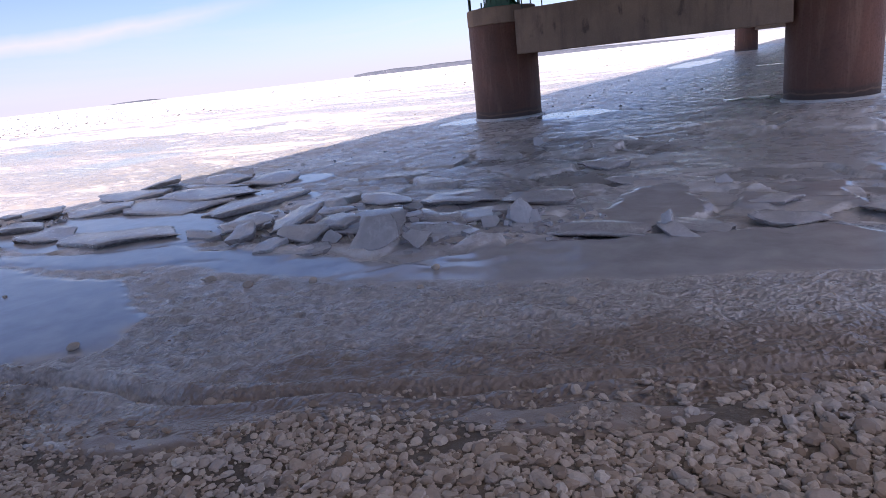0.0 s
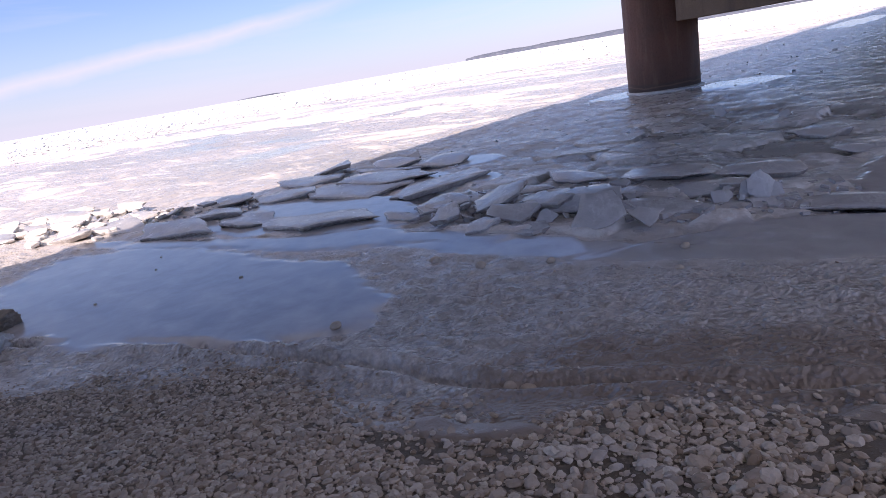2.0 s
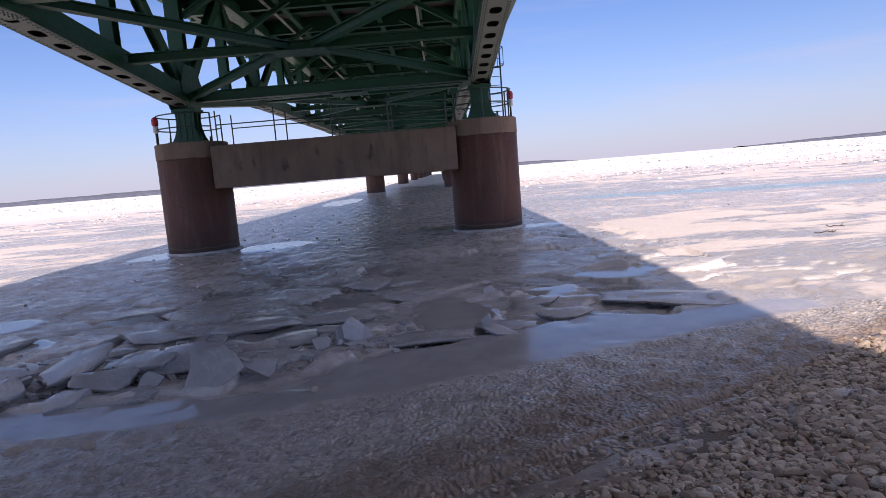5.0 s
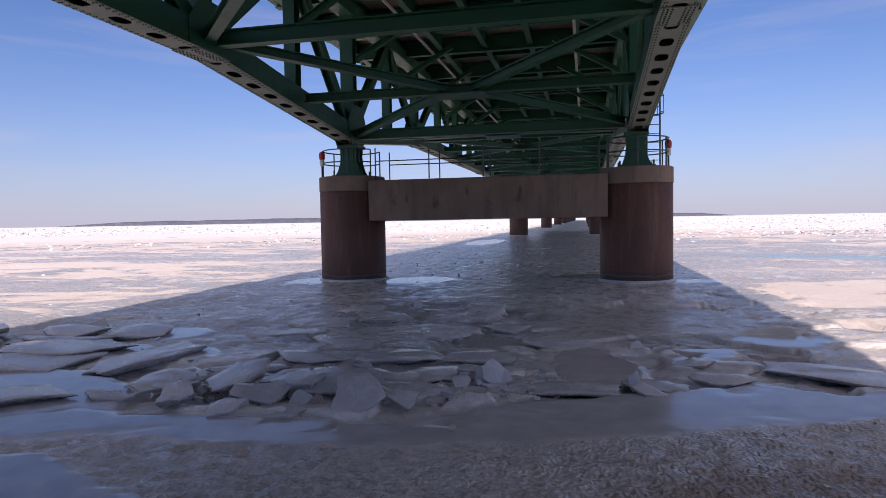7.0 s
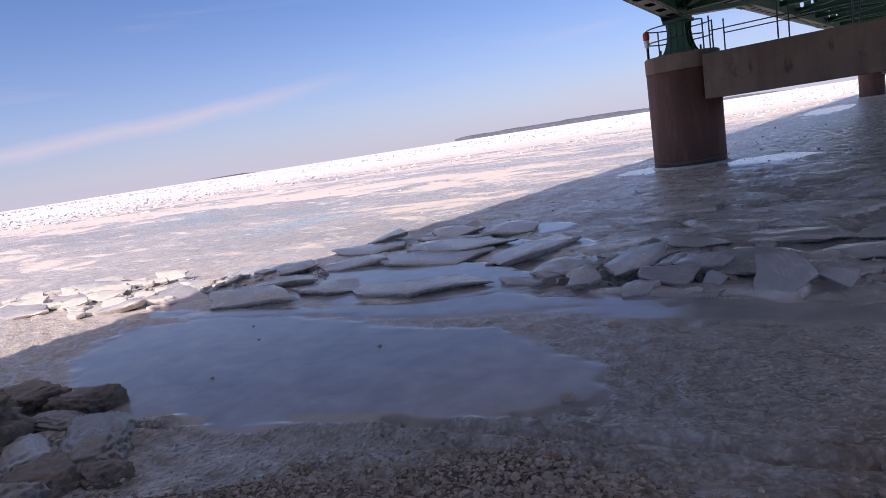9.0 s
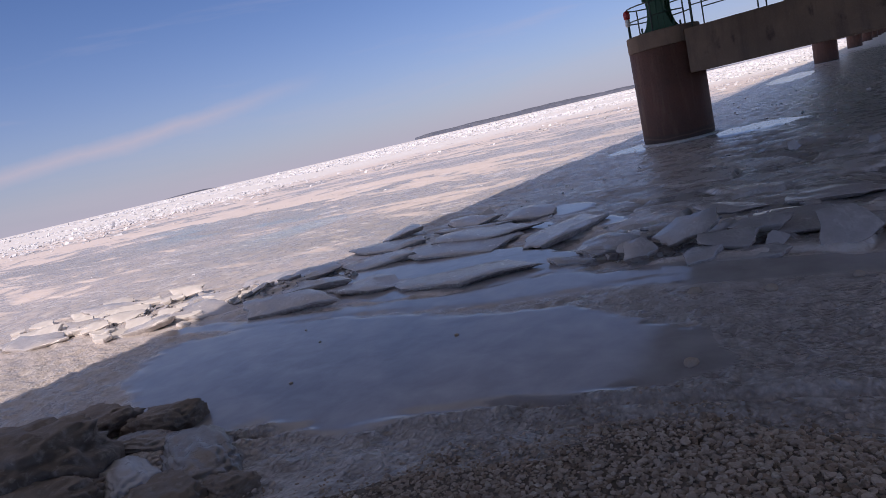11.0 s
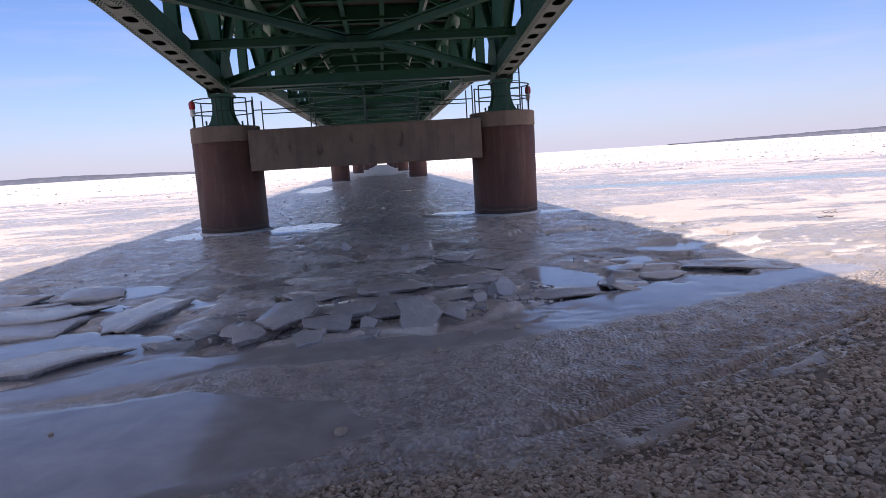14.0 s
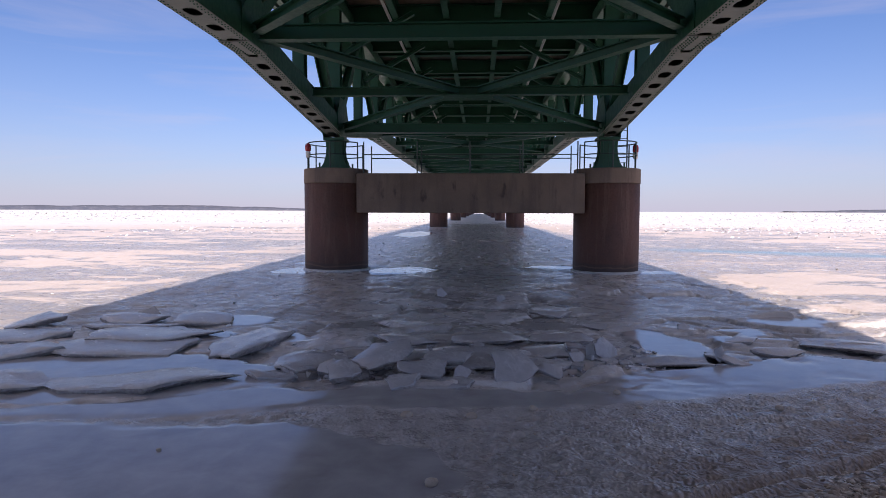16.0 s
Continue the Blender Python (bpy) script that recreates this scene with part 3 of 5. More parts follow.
def ice_fields(x, y):
    """Height and the fields of the lake ice at x, y."""
    s = inland(x, y)
    far = np.hypot(x, y + 20)
    clear = np.zeros_like(x)
    for k, (cx, cy, rx, ry, turn, rag) in enumerate(POOLS + FAR_POOLS):
        patch = blob(x, y, cx, cy, rx, ry, turn, rag, 60 + k)
        if k == 8:
            patch = patch * step(0.36, 0.5, fbm(x, y * 1.6, 1.5, 4, 90 + k))
        clear = np.maximum(clear, patch)
    wander = 0.35 * (fbm(x, y, 0.9, 3, 95) - 0.5) + 0.15 * (fbm(x, y, 4.0, 2, 96) - 0.5)
    flooded = (1 - step(-0.12, 0.12, y - ridge_foot(x) + wander)) * step(-0.15, 0.15, y - pebble_edge(x) - wander) * (np.abs(x) < 8.6)
    clear = np.maximum(clear, flooded * (0.62 + 0.38 * step(0.35, 0.6, fbm(x, y, 0.8, 3, 97))))
    calm = clear * step(0.02, 0.4, clear)
    crust = crusts(x, y)
    pebbled = (1 - step(-0.25, 0.3, y - pebble_edge(x) - wander)) * (1 - calm)
    plates = fbm(x, y, 0.55, 3, 5)
    ledge = np.floor(plates * 9 + 0.35 * fbm(x, y, 3.0, 2, 6)) / 9.0
    rubble = np.exp(-((y - ridge_line(x) - 0.7 + 1.2 * (fbm(x, y, 0.35, 2, 9) - 0.5)) / 1.3) ** 2)
    z = (0.08 + 0.2 * rubble) * (ledge - 0.5) * 1.5 * (1 - calm) * (1 - 0.85 * pebbled)
    who, du, dv, edge = cells(x, y, 0.95, 120)
    heap = step(-1.2, 0.2, y - ridge_foot(x)) * (1 - step(2, 22, y + 13)) * step(0.36, 0.56, fbm(x, y, 0.22, 3, 130) + 0.12 * (np.abs(y + 12.5) < 2.5)) * (np.abs(x) < 9)
    heap = heap * (1 - calm) * (1 - pebbled) * (0.25 + 0.75 * step(-3.2, -2.2, x))
    who2, du2, dv2, edge2 = cells(x, y, 0.36, 140)
    z = z + heap * 1.5 * (0.09 * (who - 0.5) + 0.1 * (who - 0.5) * du + 0.12 * (lattice(np.floor(who * 997), 0 * x, 3) - 0.35) * dv - 0.05 * (1 - step(0.0, 0.07, edge)))
    shattered = heap * step(0.55, 0.72, fbm(x, y, 0.6, 2, 150))
    z = z + shattered * 1.5 * (0.1 * (who2 - 0.4) + 0.14 * (who2 - 0.5) * dv2)
    ahead = fbm(x, y + 0.09, 0.55, 3, 5)
    ahead = np.floor(ahead * 9 + 0.35 * fbm(x, y + 0.09, 3.0, 2, 6)) / 9.0
    rime = (np.abs(ahead - ledge) > 0.01) * (1 - calm) * (1 - pebbled) * step(0.45, 0.6, fbm(x, y, 0.7, 3, 8)) * (np.abs(y + 2) < 26)
    lip = heap * (1 - step(0.02, 0.1, edge)) * step(0.4, 0.6, who)
    rime = np.maximum(rime, np.maximum(lip, shattered * (1 - step(0.01, 0.06, edge2)) * step(0.55, 0.7, who2)))
    z = z + (1 - pebbled) * (1 - calm) * 0.05 * step(0.4, 0.65, fbm(x, y, 0.3, 2, 16)) * (fbm(x, y * 1.5, 4.5, 4, 17) - 0.5)
    z = z + (1 - pebbled) * (1 - calm) * 0.03 * (fbm(x, y, 1.6, 4, 15) - 0.5)
    z = z + pebbled * (0.085 * (fbm(x, y * 1.5, 5.0, 3, 20) - 0.5) + 0.05 * (fbm(x, y * 1.3, 11.0, 2, 22) - 0.5) + 0.03 * (fbm(x, y, 1.1, 2, 21) - 0.5))
    z = z + calm * (0.012 - 0.004 * fbm(x, y, 0.6, 2, 23))
    crack = np.abs(s - 0.02 - crack_line(x) + 0.3 * (fbm(x, y, 0.45, 2, 31) - 0.5))
    z = z - 0.1 * np.exp(-(crack / 0.055) ** 2) * (1 - calm) + 0.045 * np.exp(-((crack - 0.14) / 0.08) ** 2) * (1 - calm)
    shore = beach_height(x, y) - 0.02 - 0.09 * np.exp(-(crack / 0.055) ** 2) + 0.04 * np.exp(-((crack - 0.14) / 0.08) ** 2) + 0.11 * (fbm(x, y, 1.7, 4, 33) - 0.5 - 0.15 * np.clip(s, 0, 4)) * step(-0.6, 0.3, s) + 0.05 * crust
    z = np.where(s > -0.6, np.maximum(z * (1 - step(-0.3, 0.9, s)) - 0.5 * step(1.2, 3.0, s), shore), z)
    z = z - 0.6 * step(3.5, 6.0, s)
    z = z + 0.5 * step(60, 200, far) * (fbm(x, y, 0.06, 3, 50) - 0.5)
    # Drifts start at the bridge shadow's edge, painting the sunlit ice paler.
    snow = 0.47 * step(8.0, 9.5, np.abs(x + 0.5)) + 0.1 * step(25, 70, far) + 0.75 * step(70, 150, far)
    band = np.exp(-((y - 8 - 0.2 * (x + 18)) / 3.0) ** 2) * (x < -9) * 0.25 + np.exp(-((y - 1 + 0.25 * x) / 5.0) ** 2) * (x > 8) * 0.22
    snow = snow + band - 0.1 * (far < 60)
    melt = np.exp(-((y - (14.0 - 0.45 * (x - 13))) / 1.6) ** 2) * step(9, 14, x) * (1 - step(30, 42, x))
    melt = np.maximum(melt, 0.5 * step(0.5, 0.62, fbm(x, y, 0.25, 3, 160)) * np.exp(-((y - (-6.0 - 0.3 * (x + 24))) / 2.6) ** 2) * (1 - step(-17, -13, x)) * step(-46, -36, x))
    snow = snow - 1.6 * melt
    mud = step(-1.6, 0.0, s + 0.8 * (fbm(x, y, 0.7, 3, 35) - 0.5)) * (0.08 + 0.85 * step(0.8, 2.6, x)) * (1 - calm)
    rime = np.maximum(rime, 0.55 * step(-0.9, 0.2, s) * (1 - step(1.6, 3.2, x)) * step(0.46, 0.6, fbm(x, y * 1.6, 2.4, 3, 170)) * (1 - calm))
    return z, dict(plate=heap * (who - 0.5) + 0.6 * shattered * (who2 - 0.5), pack=step(60, 140, far), mud=np.maximum(mud, 0.62 * crust), rime=rime, clear=clear, snow=snow, grit=(1 - crust) * pebbled * (0.35 + 0.65 * step(-2.6, -0.4, s)), melt=melt)


def graded(lo, a, b, hi, d, grow=1.09):
    """Coordinates from lo to hi, d apart between a and b and ever wider outside."""
    v = list(np.arange(a, b + d / 2, d))
    g = d
    while v[-1] < hi:
        g *= grow
        v.append(min(hi, v[-1] + g))
    g, w = d, [a]
    while w[-1] > lo:
        g *= grow
        w.append(max(lo, w[-1] - g))
    return np.array(w[:0:-1] + v)


def sheet(name, xs, ys, fn, material):
    X, Y = np.meshgrid(xs, ys)
    Z, extra = fn(X.ravel(), Y.ravel())
    nx, ny = len(xs), len(ys)
    me = bpy.data.meshes.new(name)
    co = np.stack([X.ravel(), Y.ravel(), Z], 1).astype(np.float32)
    i = (np.arange(ny - 1)[:, None] * nx + np.arange(nx - 1)[None, :]).ravel()
    quads = np.stack([i, i + 1, i + nx + 1, i + nx], 1).astype(np.int32)
    fill_mesh(me, co, quads)
    for k, v in extra.items():
        me.attributes.new(k, "FLOAT", "POINT").data.foreach_set("value", np.asarray(v, np.float32))
    me.materials.append(material)
    return new(name, me)


def fill_mesh(me, co, faces, smooth=True):
    k = faces.shape[1]
    me.vertices.add(len(co))
    me.vertices.foreach_set("co", co.astype(np.float32).ravel())
    me.loops.add(faces.size)
    me.loops.foreach_set("vertex_index", faces.astype(np.int32).ravel())
    me.polygons.add(len(faces))
    me.polygons.foreach_set("loop_start", np.arange(0, faces.size, k, dtype=np.int32))
    me.polygons.foreach_set("use_smooth", np.full(len(faces), smooth))
    me.update(calc_edges=True)
    me.validate()


# ---- lake ice and beach ----
ice = sheet("ice_ground", graded(-4600, -9.5, 9.0, 4600, 0.06, 1.045), graded(-400, -22.4, -9.5, 4700, 0.05, 1.035), ice_fields, ICE)
tagged(ice, "frozen lake of grey broken ice with white snow drifts", "lake ice", kind="structure")


def beach_sheet(x, y):
    s = inland(x, y)
    return np.where(s < -1.2, -0.35 + 0.0 * x, beach_height(x, y) - 0.12 * (1 - step(-0.1, 0.15, s - gravel_line(x)))), {}


beach = sheet("beach_ground", graded(-400, -6, 11, 400, 0.08, 1.06), graded(-400, -24, -13, 200, 0.08, 1.06), beach_sheet, SAND)
tagged(beach, "gently rising bed of wet brown gravel along the ice", "beach", kind="structure")


def stones(name, count, xlo, xhi, slo, shi, rlo, rhi, seed, label, keep, level=1):
    """Rounded, flattened stones strewn over the beach as one heap."""
    rng = np.random.default_rng(seed)
    bm = bmesh.new()
    bmesh.ops.create_icosphere(bm, subdivisions=level, radius=1.0)
    base = np.array([v.co[:] for v in bm.verts])
    tri = np.array([[v.index for v in f.verts] for f in bm.faces])
    bm.free()
    along_s = rng.uniform(xlo, xhi, count)
    across = rng.uniform(slo, shi, count)
    x = 0.894 * along_s + 0.447 * across
    y = -20.5 + 0.447 * along_s - 0.894 * across
    ok = keep(x, y, across, rng)
    x, y = x[ok], y[ok]
    n = len(x)
    r = rlo + (rhi - rlo) * rng.beta(1.2, 3.2, n)
    r *= np.clip(0.62 + 0.085 * x, 0.55, 1.1)
    sc = np.stack([r * rng.uniform(0.9, 1.35, n), r * rng.uniform(0.7, 1.0, n), r * rng.uniform(0.32, 0.62, n)], 1)
    shape = base[None] * (1 + 0.42 * (rng.random((n, len(base), 1)) - 0.5))
    shape = np.sign(shape) * np.abs(shape) ** 0.86
    p = shape * sc[:, None, :]
    yaw, tip, lean = rng.uniform(0, 6.283, n), rng.normal(0, 0.32, n), rng.normal(0, 0.32, n)
    cy, sy = np.cos(tip)[:, None], np.sin(tip)[:, None]
    p = np.stack([p[..., 0], p[..., 1] * cy - p[..., 2] * sy, p[..., 1] * sy + p[..., 2] * cy], -1)
    cy, sy = np.cos(lean)[:, None], np.sin(lean)[:, None]
    p = np.stack([p[..., 0] * cy + p[..., 2] * sy, p[..., 1], -p[..., 0] * sy + p[..., 2] * cy], -1)
    cy, sy = np.cos(yaw)[:, None], np.sin(yaw)[:, None]
    p = np.stack([p[..., 0] * cy - p[..., 1] * sy, p[..., 0] * sy + p[..., 1] * cy, p[..., 2]], -1)
    z = np.maximum(beach_height(x, y), ice_fields(x, y)[0] - 0.3 * sc[:, 2]) + sc[:, 2] * rng.uniform(0.15, 0.8, n)
    p = p + np.stack([x, y, z], -1)[:, None, :]
    faces = (tri[None] + (np.arange(n) * len(base))[:, None, None]).reshape(-1, 3)
    me = bpy.data.meshes.new(name)
    fill_mesh(me, p.reshape(-1, 3), faces, False)
    me.materials.append(STONE)
    return tagged(new(name, me), label, "gravel", kind="stuff")


def bare(x, y, s, rng):
    frost = fbm(x, y, 0.9, 3, 77) + 0.5 * fbm(x, y, 3.0, 2, 78) - 0.75
    thick = step(-0.12, 0.3, s - gravel_line(x) + 0.9 * frost) + 0.1 * step(-0.5, -0.1, s - gravel_line(x))
    return rng.random(len(x)) < np.clip(thick, 0, 1) * (1 - 0.75 * crusts(x, y)) * (s > -0.7)


def on_sheet(x, y, s, rng):
    return (ice_fields(x, y)[1]["clear"] < 0.1) & (rng.random(len(x)) < 0.6)


stones("gravel", 24000, -5.2, 11.0, -0.7, 2.7, 0.016, 0.054, 3, "beige broken limestone cobbles frozen along the shore", bare, 2)
stones("gravel", 36000, -5.2, 11.0, -0.7, 2.6, 0.01, 0.03, 6, "small beige limestone pebbles between the cobbles", bare)
stones("gravel", 18000, -5.4, 2.2, -0.7, 2.6, 0.018, 0.05, 9, "fine beige limestone shingle at the foot of the boulders", bare)
stones("gravel", 2600, 4.5, 13.5, 2.5, 6.0, 0.03, 0.07, 4, "beige limestone cobbles higher on the bank", bare)
stones("gravel", 12000, -7.0, 9.0, 2.6, 6.0, 0.02, 0.06, 12, "beige limestone cobbles on the upper beach", bare)
stones("gravel", 420, -4.5, 8.5, -2.2, 0.1, 0.012, 0.032, 5, "scattered pebbles frozen into the shore ice", on_sheet)


# ---- bridge piers ----
SPAN, HALF = 61.85, 5.18


def bridge_pier():
    p = thing("bridge_pier", "concrete bridge pier on two rusted steel-cased columns standing in the ice", "bridge pier", "bridge piers")
    for sx in (-1, 1):
        bm = lathe([(1.20, -0.6), (1.22, 0.0), (1.22, 3.30), (1.20, 3.31)])
        bmesh.ops.translate(bm, verts=bm.verts, vec=(sx * HALF, 0, 0))
        col = part("column", bm, CASING, p, "round column cased in rusted brown steel", True)
        bm = lathe([(1.205, 3.312), (1.235, 3.33), (1.235, 3.84), (1.20, 3.87)])
        bmesh.ops.translate(bm, verts=bm.verts, vec=(sx * HALF, 0, 0))
        part("cap", bm, CONCRETE, col, "stained concrete cap", False)
        bm = lathe([(1.226, -0.1), (1.31, 0.0), (1.3, 0.045), (1.25, 0.075), (1.226, 0.08)])
        for v in bm.verts:
            if v.co.xy.length > 1.23:
                v.co.xy *= 1 + 0.045 * noise.noise(v.co * 2.1)
        bmesh.ops.translate(bm, verts=bm.verts, vec=(sx * HALF, 0, 0))
        part("ice_collar", bm, PALE_ICE, col, "rim of ice frozen round the column")
    bm = bmesh.new()
    box(bm, (-4.22, -0.95, 2.21), (4.22, 0.95, 3.68), 0.03)
    part("cross_beam", bm, CONCRETE, p, "deep concrete beam with dark weather stains")
    return p


first_pier = bridge_pier()


def bridge_bearing():
    """Flared green rocker on a base plate."""
    b = thing("bridge_bearing", "flared green steel bearing bolted to the pier cap", "bridge bearing", "bridge bearings")
    bm = bmesh.new()
    box(bm, (-0.62, -0.55, 0.0), (0.62, 0.55, 0.07), 0.01)
    part("base_plate", bm, GREEN, b)
    bm = bmesh.new()
    for y in (-0.34, 0.0, 0.34):
        prof = [(-0.52, 0.07), (0.52, 0.07), (0.42, 0.22), (0.33, 0.5), (0.30, 0.8), (0.33, 1.08), (-0.33, 1.08), (-0.30, 0.8), (-0.33, 0.5), (-0.42, 0.22)]
        f0 = [bm.verts.new((x, y - 0.03, z)) for x, z in prof]
        f1 = [bm.verts.new((x, y + 0.03, z)) for x, z in prof]
        bm.faces.new(f0)
        bm.faces.new(f1[::-1])
        for i in range(len(prof)):
            j = (i + 1) % len(prof)
            bm.faces.new((f0[j], f0[i], f1[i], f1[j]))
    part("rocker", bm, GREEN, b)
    for x in (-0.2, 0.0, 0.2):
        bm = bmesh.new()
        box(bm, (x - 0.025, -0.4, 0.07), (x + 0.025, 0.4, 1.05), 0)
        part("rib", bm, GREEN, b)
    bm = bmesh.new()
    box(bm, (-0.4, -0.46, 1.08), (0.4, 0.46, 1.2), 0.015)
    part("top_plate", bm, GREEN, b)
    for x in (-0.55, 0.55):
        for y in (-0.42, 0.42):
            bm = bmesh.new()
            rod(bm, (x, y, 0.05), (x, y, 0.24), 0.035, 6)
            part("anchor_bolt", bm, GREEN, b)
    return b


def pier_railing():
    r = thing("pier_railing", "dark green pipe railing round the pier top", "railing", "pier railings")
    top, base = 0.98, 0.0
    for sx in (-1, 1):
        pts = [Vector((sx * (HALF + 1.08 * math.sin(radians(q))), 1.08 * -math.cos(radians(q)), 0)) for q in range(-60, 241, 20)]
        for h in (top, 0.52):
            bm = bmesh.new()
            ring_path(bm, [p + Vector((0, 0, h)) for p in pts], 0.024)
            part("rail", bm, RAIL, r)
        for p in pts[0::3]:
            bm = bmesh.new()
            rod(bm, p, p + Vector((0, 0, top)), 0.026)
            part("post", bm, RAIL, r)
    for y in (-0.86, 0.86):
        bm = bmesh.new()
        rod(bm, (-3.95, y, 0.5), (3.95, y, 0.5), 0.02, 6)
        part("rail", bm, RAIL, r)
        for x in (-3.95, -1.95, 0.0, 1.95, 3.95):
            bm = bmesh.new()
            rod(bm, (x, y, -0.18), (x, y, top), 0.024)
            part("post", bm, RAIL, r)
    return r


bearing = bridge_bearing()
railing = pier_railing()
railing.location = (0, 0, 3.87)
bearing.location = (-HALF, 0, 3.87)
copy_thing(bearing, pose(HALF, 0, 3.87))
for k in (-1, 1, 2, 3, 4, 5, 6, 7, 8):
    copy_thing(first_pier, pose(0, SPAN * k, 0))
    for sx in (-1, 1):
        copy_thing(bearing, pose(sx * HALF, SPAN * k, 3.87))
    if 0 < k < 4:
        copy_thing(railing, pose(0, SPAN * k, 3.87))


def signal_light(x, y, z0, turn):
    n = thing("signal_light", "red navigation lamp on a white post by the pier railing", "navigation light", "pier lamps", at=(x, y, z0))
    bm = bmesh.new()
    rod(bm, (0, 0, 0), (0, 0, 0.42), 0.035)
    part("post", bm, RAIL, n)
    bm = lathe([(0.05, 0.40), (0.085, 0.43), (0.095, 0.6), (0.075, 0.66)], 14)
    part("housing", bm, WHITE, n, "white enamel lamp housing", True)
    bm = lathe([(0.085, 0.655), (0.11, 0.69), (0.115, 0.84), (0.09, 0.92), (0.03, 0.96)], 14)
    part("lens", bm, RED, n, "red glass lens", True)
    return n


signal_light(-6.12, -0.62, 3.87, 0)
signal_light(6.27, 0.15, 3.87, 0)


def caged_ladder():
    l = thing("caged_ladder", "dark steel ladder with safety hoops rising beside the bearing", "ladder", at=(5.82, 0.55, 3.87))
    for x in (-0.22, 0.22):
        bm = bmesh.new()
        rod(bm, (x, 0, 0), (x, 0, 2.75), 0.028, 6)
        part("stile", bm, RAIL, l)
    for k in range(8):
        bm = bmesh.new()
        rod(bm, (-0.22, 0, 0.3 + 0.31 * k), (0.22, 0, 0.3 + 0.31 * k), 0.013, 5)
        part("rung", bm, RAIL, l)
    for h in (1.95, 2.57):
        bm = bmesh.new()
        ring_path(bm, [Vector((0.36 * math.cos(radians(q)), 0.36 * math.sin(radians(q)) + 0.12, h)) for q in range(-60, 241, 30)], 0.02, 5)
        part("hoop", bm, RAIL, l)
    for q in (0, 60, 120, 180):
        bm = bmesh.new()
        p = Vector((0.36 * math.cos(radians(q)), 0.36 * math.sin(radians(q)) + 0.12, 0))
        rod(bm, p + Vector((0, 0, 1.95)), p + Vector((0, 0, 2.57)), 0.012, 5)
        part("strap", bm, RAIL, l)
    return l


caged_ladder()

# ---- bridge superstructure ----
TOP = 10.15                             # centre of the top chord
TRUSS = HALF + 0.05                     # centre line of each truss
NODES = [0.0, 4.75, 9.5] + [9.5 + 42.85 / 8 * k for k in range(1, 9)] + [57.1, 61.85]
CW, CH = 0.6, 0.64                     # bottom chord, across and deep


def low(y):
    """Centre of the bottom chord, which is haunched down to its bearings."""
    d = min(y, SPAN - y)
    return 5.46 + 1.0 * min(d, 9.5) / 9.5


def chord_piece(span, sx, a, b):
    """A box chord whose underside is a plate with a row of oval hand holes."""
    m, n = along((sx * TRUSS, a, low(a)), (sx * TRUSS, b, low(b)))
    w, h, t = CW / 2, CH / 2, 0.03
    bm = bmesh.new()
    box(bm, (-w, 0, -h + 0.015), (-w + t, n, h), 0, m)
    box(bm, (w - t, 0, -h + 0.015), (w, n, h), 0, m)
    box(bm, (-w + t, 0, h - t), (w - t, n, h - 0.004), 0, m)
    piece = part("bottom_chord", bm, GREEN, span)
    bm = bmesh.new()
    count = max(1, round(n / 1.03))
    pitch = n / count
    for k in range(count):
        yc = (k + 0.5) * pitch
        inner = [bm.verts.new(m @ Vector((0.155 * np.sign(math.cos(q)) * abs(math.cos(q)) ** 0.6, yc + 0.235 * np.sign(math.sin(q)) * abs(math.sin(q)) ** 0.75, -h))) for q in [2 * math.pi * i / 16 for i in range(16)]]
        outer = []
        for i in range(16):
            q = 2 * math.pi * i / 16
            c, s_ = math.cos(q), math.sin(q)
            f = 1 / max(abs(c), abs(s_))
            outer.append(bm.verts.new(m @ Vector((c * f * (w + 0.05), yc + s_ * f * pitch / 2, -h))))
        for i in range(16):
            j = (i + 1) % 16
            bm.faces.new((inner[i], inner[j], outer[j], outer[i]))
    r = bmesh.ops.extrude_face_region(bm, geom=list(bm.faces))
    up = (m.to_3x3() @ Vector((0, 0, 1))).normalized() * 0.014
    bmesh.ops.translate(bm, verts=[v for v in r["geom"] if isinstance(v, bmesh.types.BMVert)], vec=up)
    bmesh.ops.recalc_face_normals(bm, faces=bm.faces)
    part("cover_plate", bm, UNDER, piece, "grey perforated cover plate under the chord")
    # Near-black sheet behind the hand holes, standing for shade inside the chord.
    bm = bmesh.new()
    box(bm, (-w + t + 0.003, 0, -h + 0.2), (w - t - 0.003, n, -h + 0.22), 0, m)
    part("shade_plate", bm, DARKHOLE, piece)


def rivets(span, sx, a, b):
    """Rivet heads along both edges of the cover plate."""
    m, n = along((sx * TRUSS, a, low(a)), (sx * TRUSS, b, low(b)))
    bm = bmesh.new()
    k = int(n / 0.16)
    for i in range(k):
        for x in (-0.31, -0.25, 0.25, 0.31):
            bmesh.ops.create_cone(bm, cap_ends=True, segments=5, radius1=0.02, radius2=0.012, depth=0.022, matrix=m @ Matrix.Translation((x, (i + 0.5) * n / k, -CH / 2 - 0.009)) @ Matrix.Rotation(math.pi, 4, "X"))
    return tagged(part("rivet_strip", bm, GREEN, span), kind="stuff")


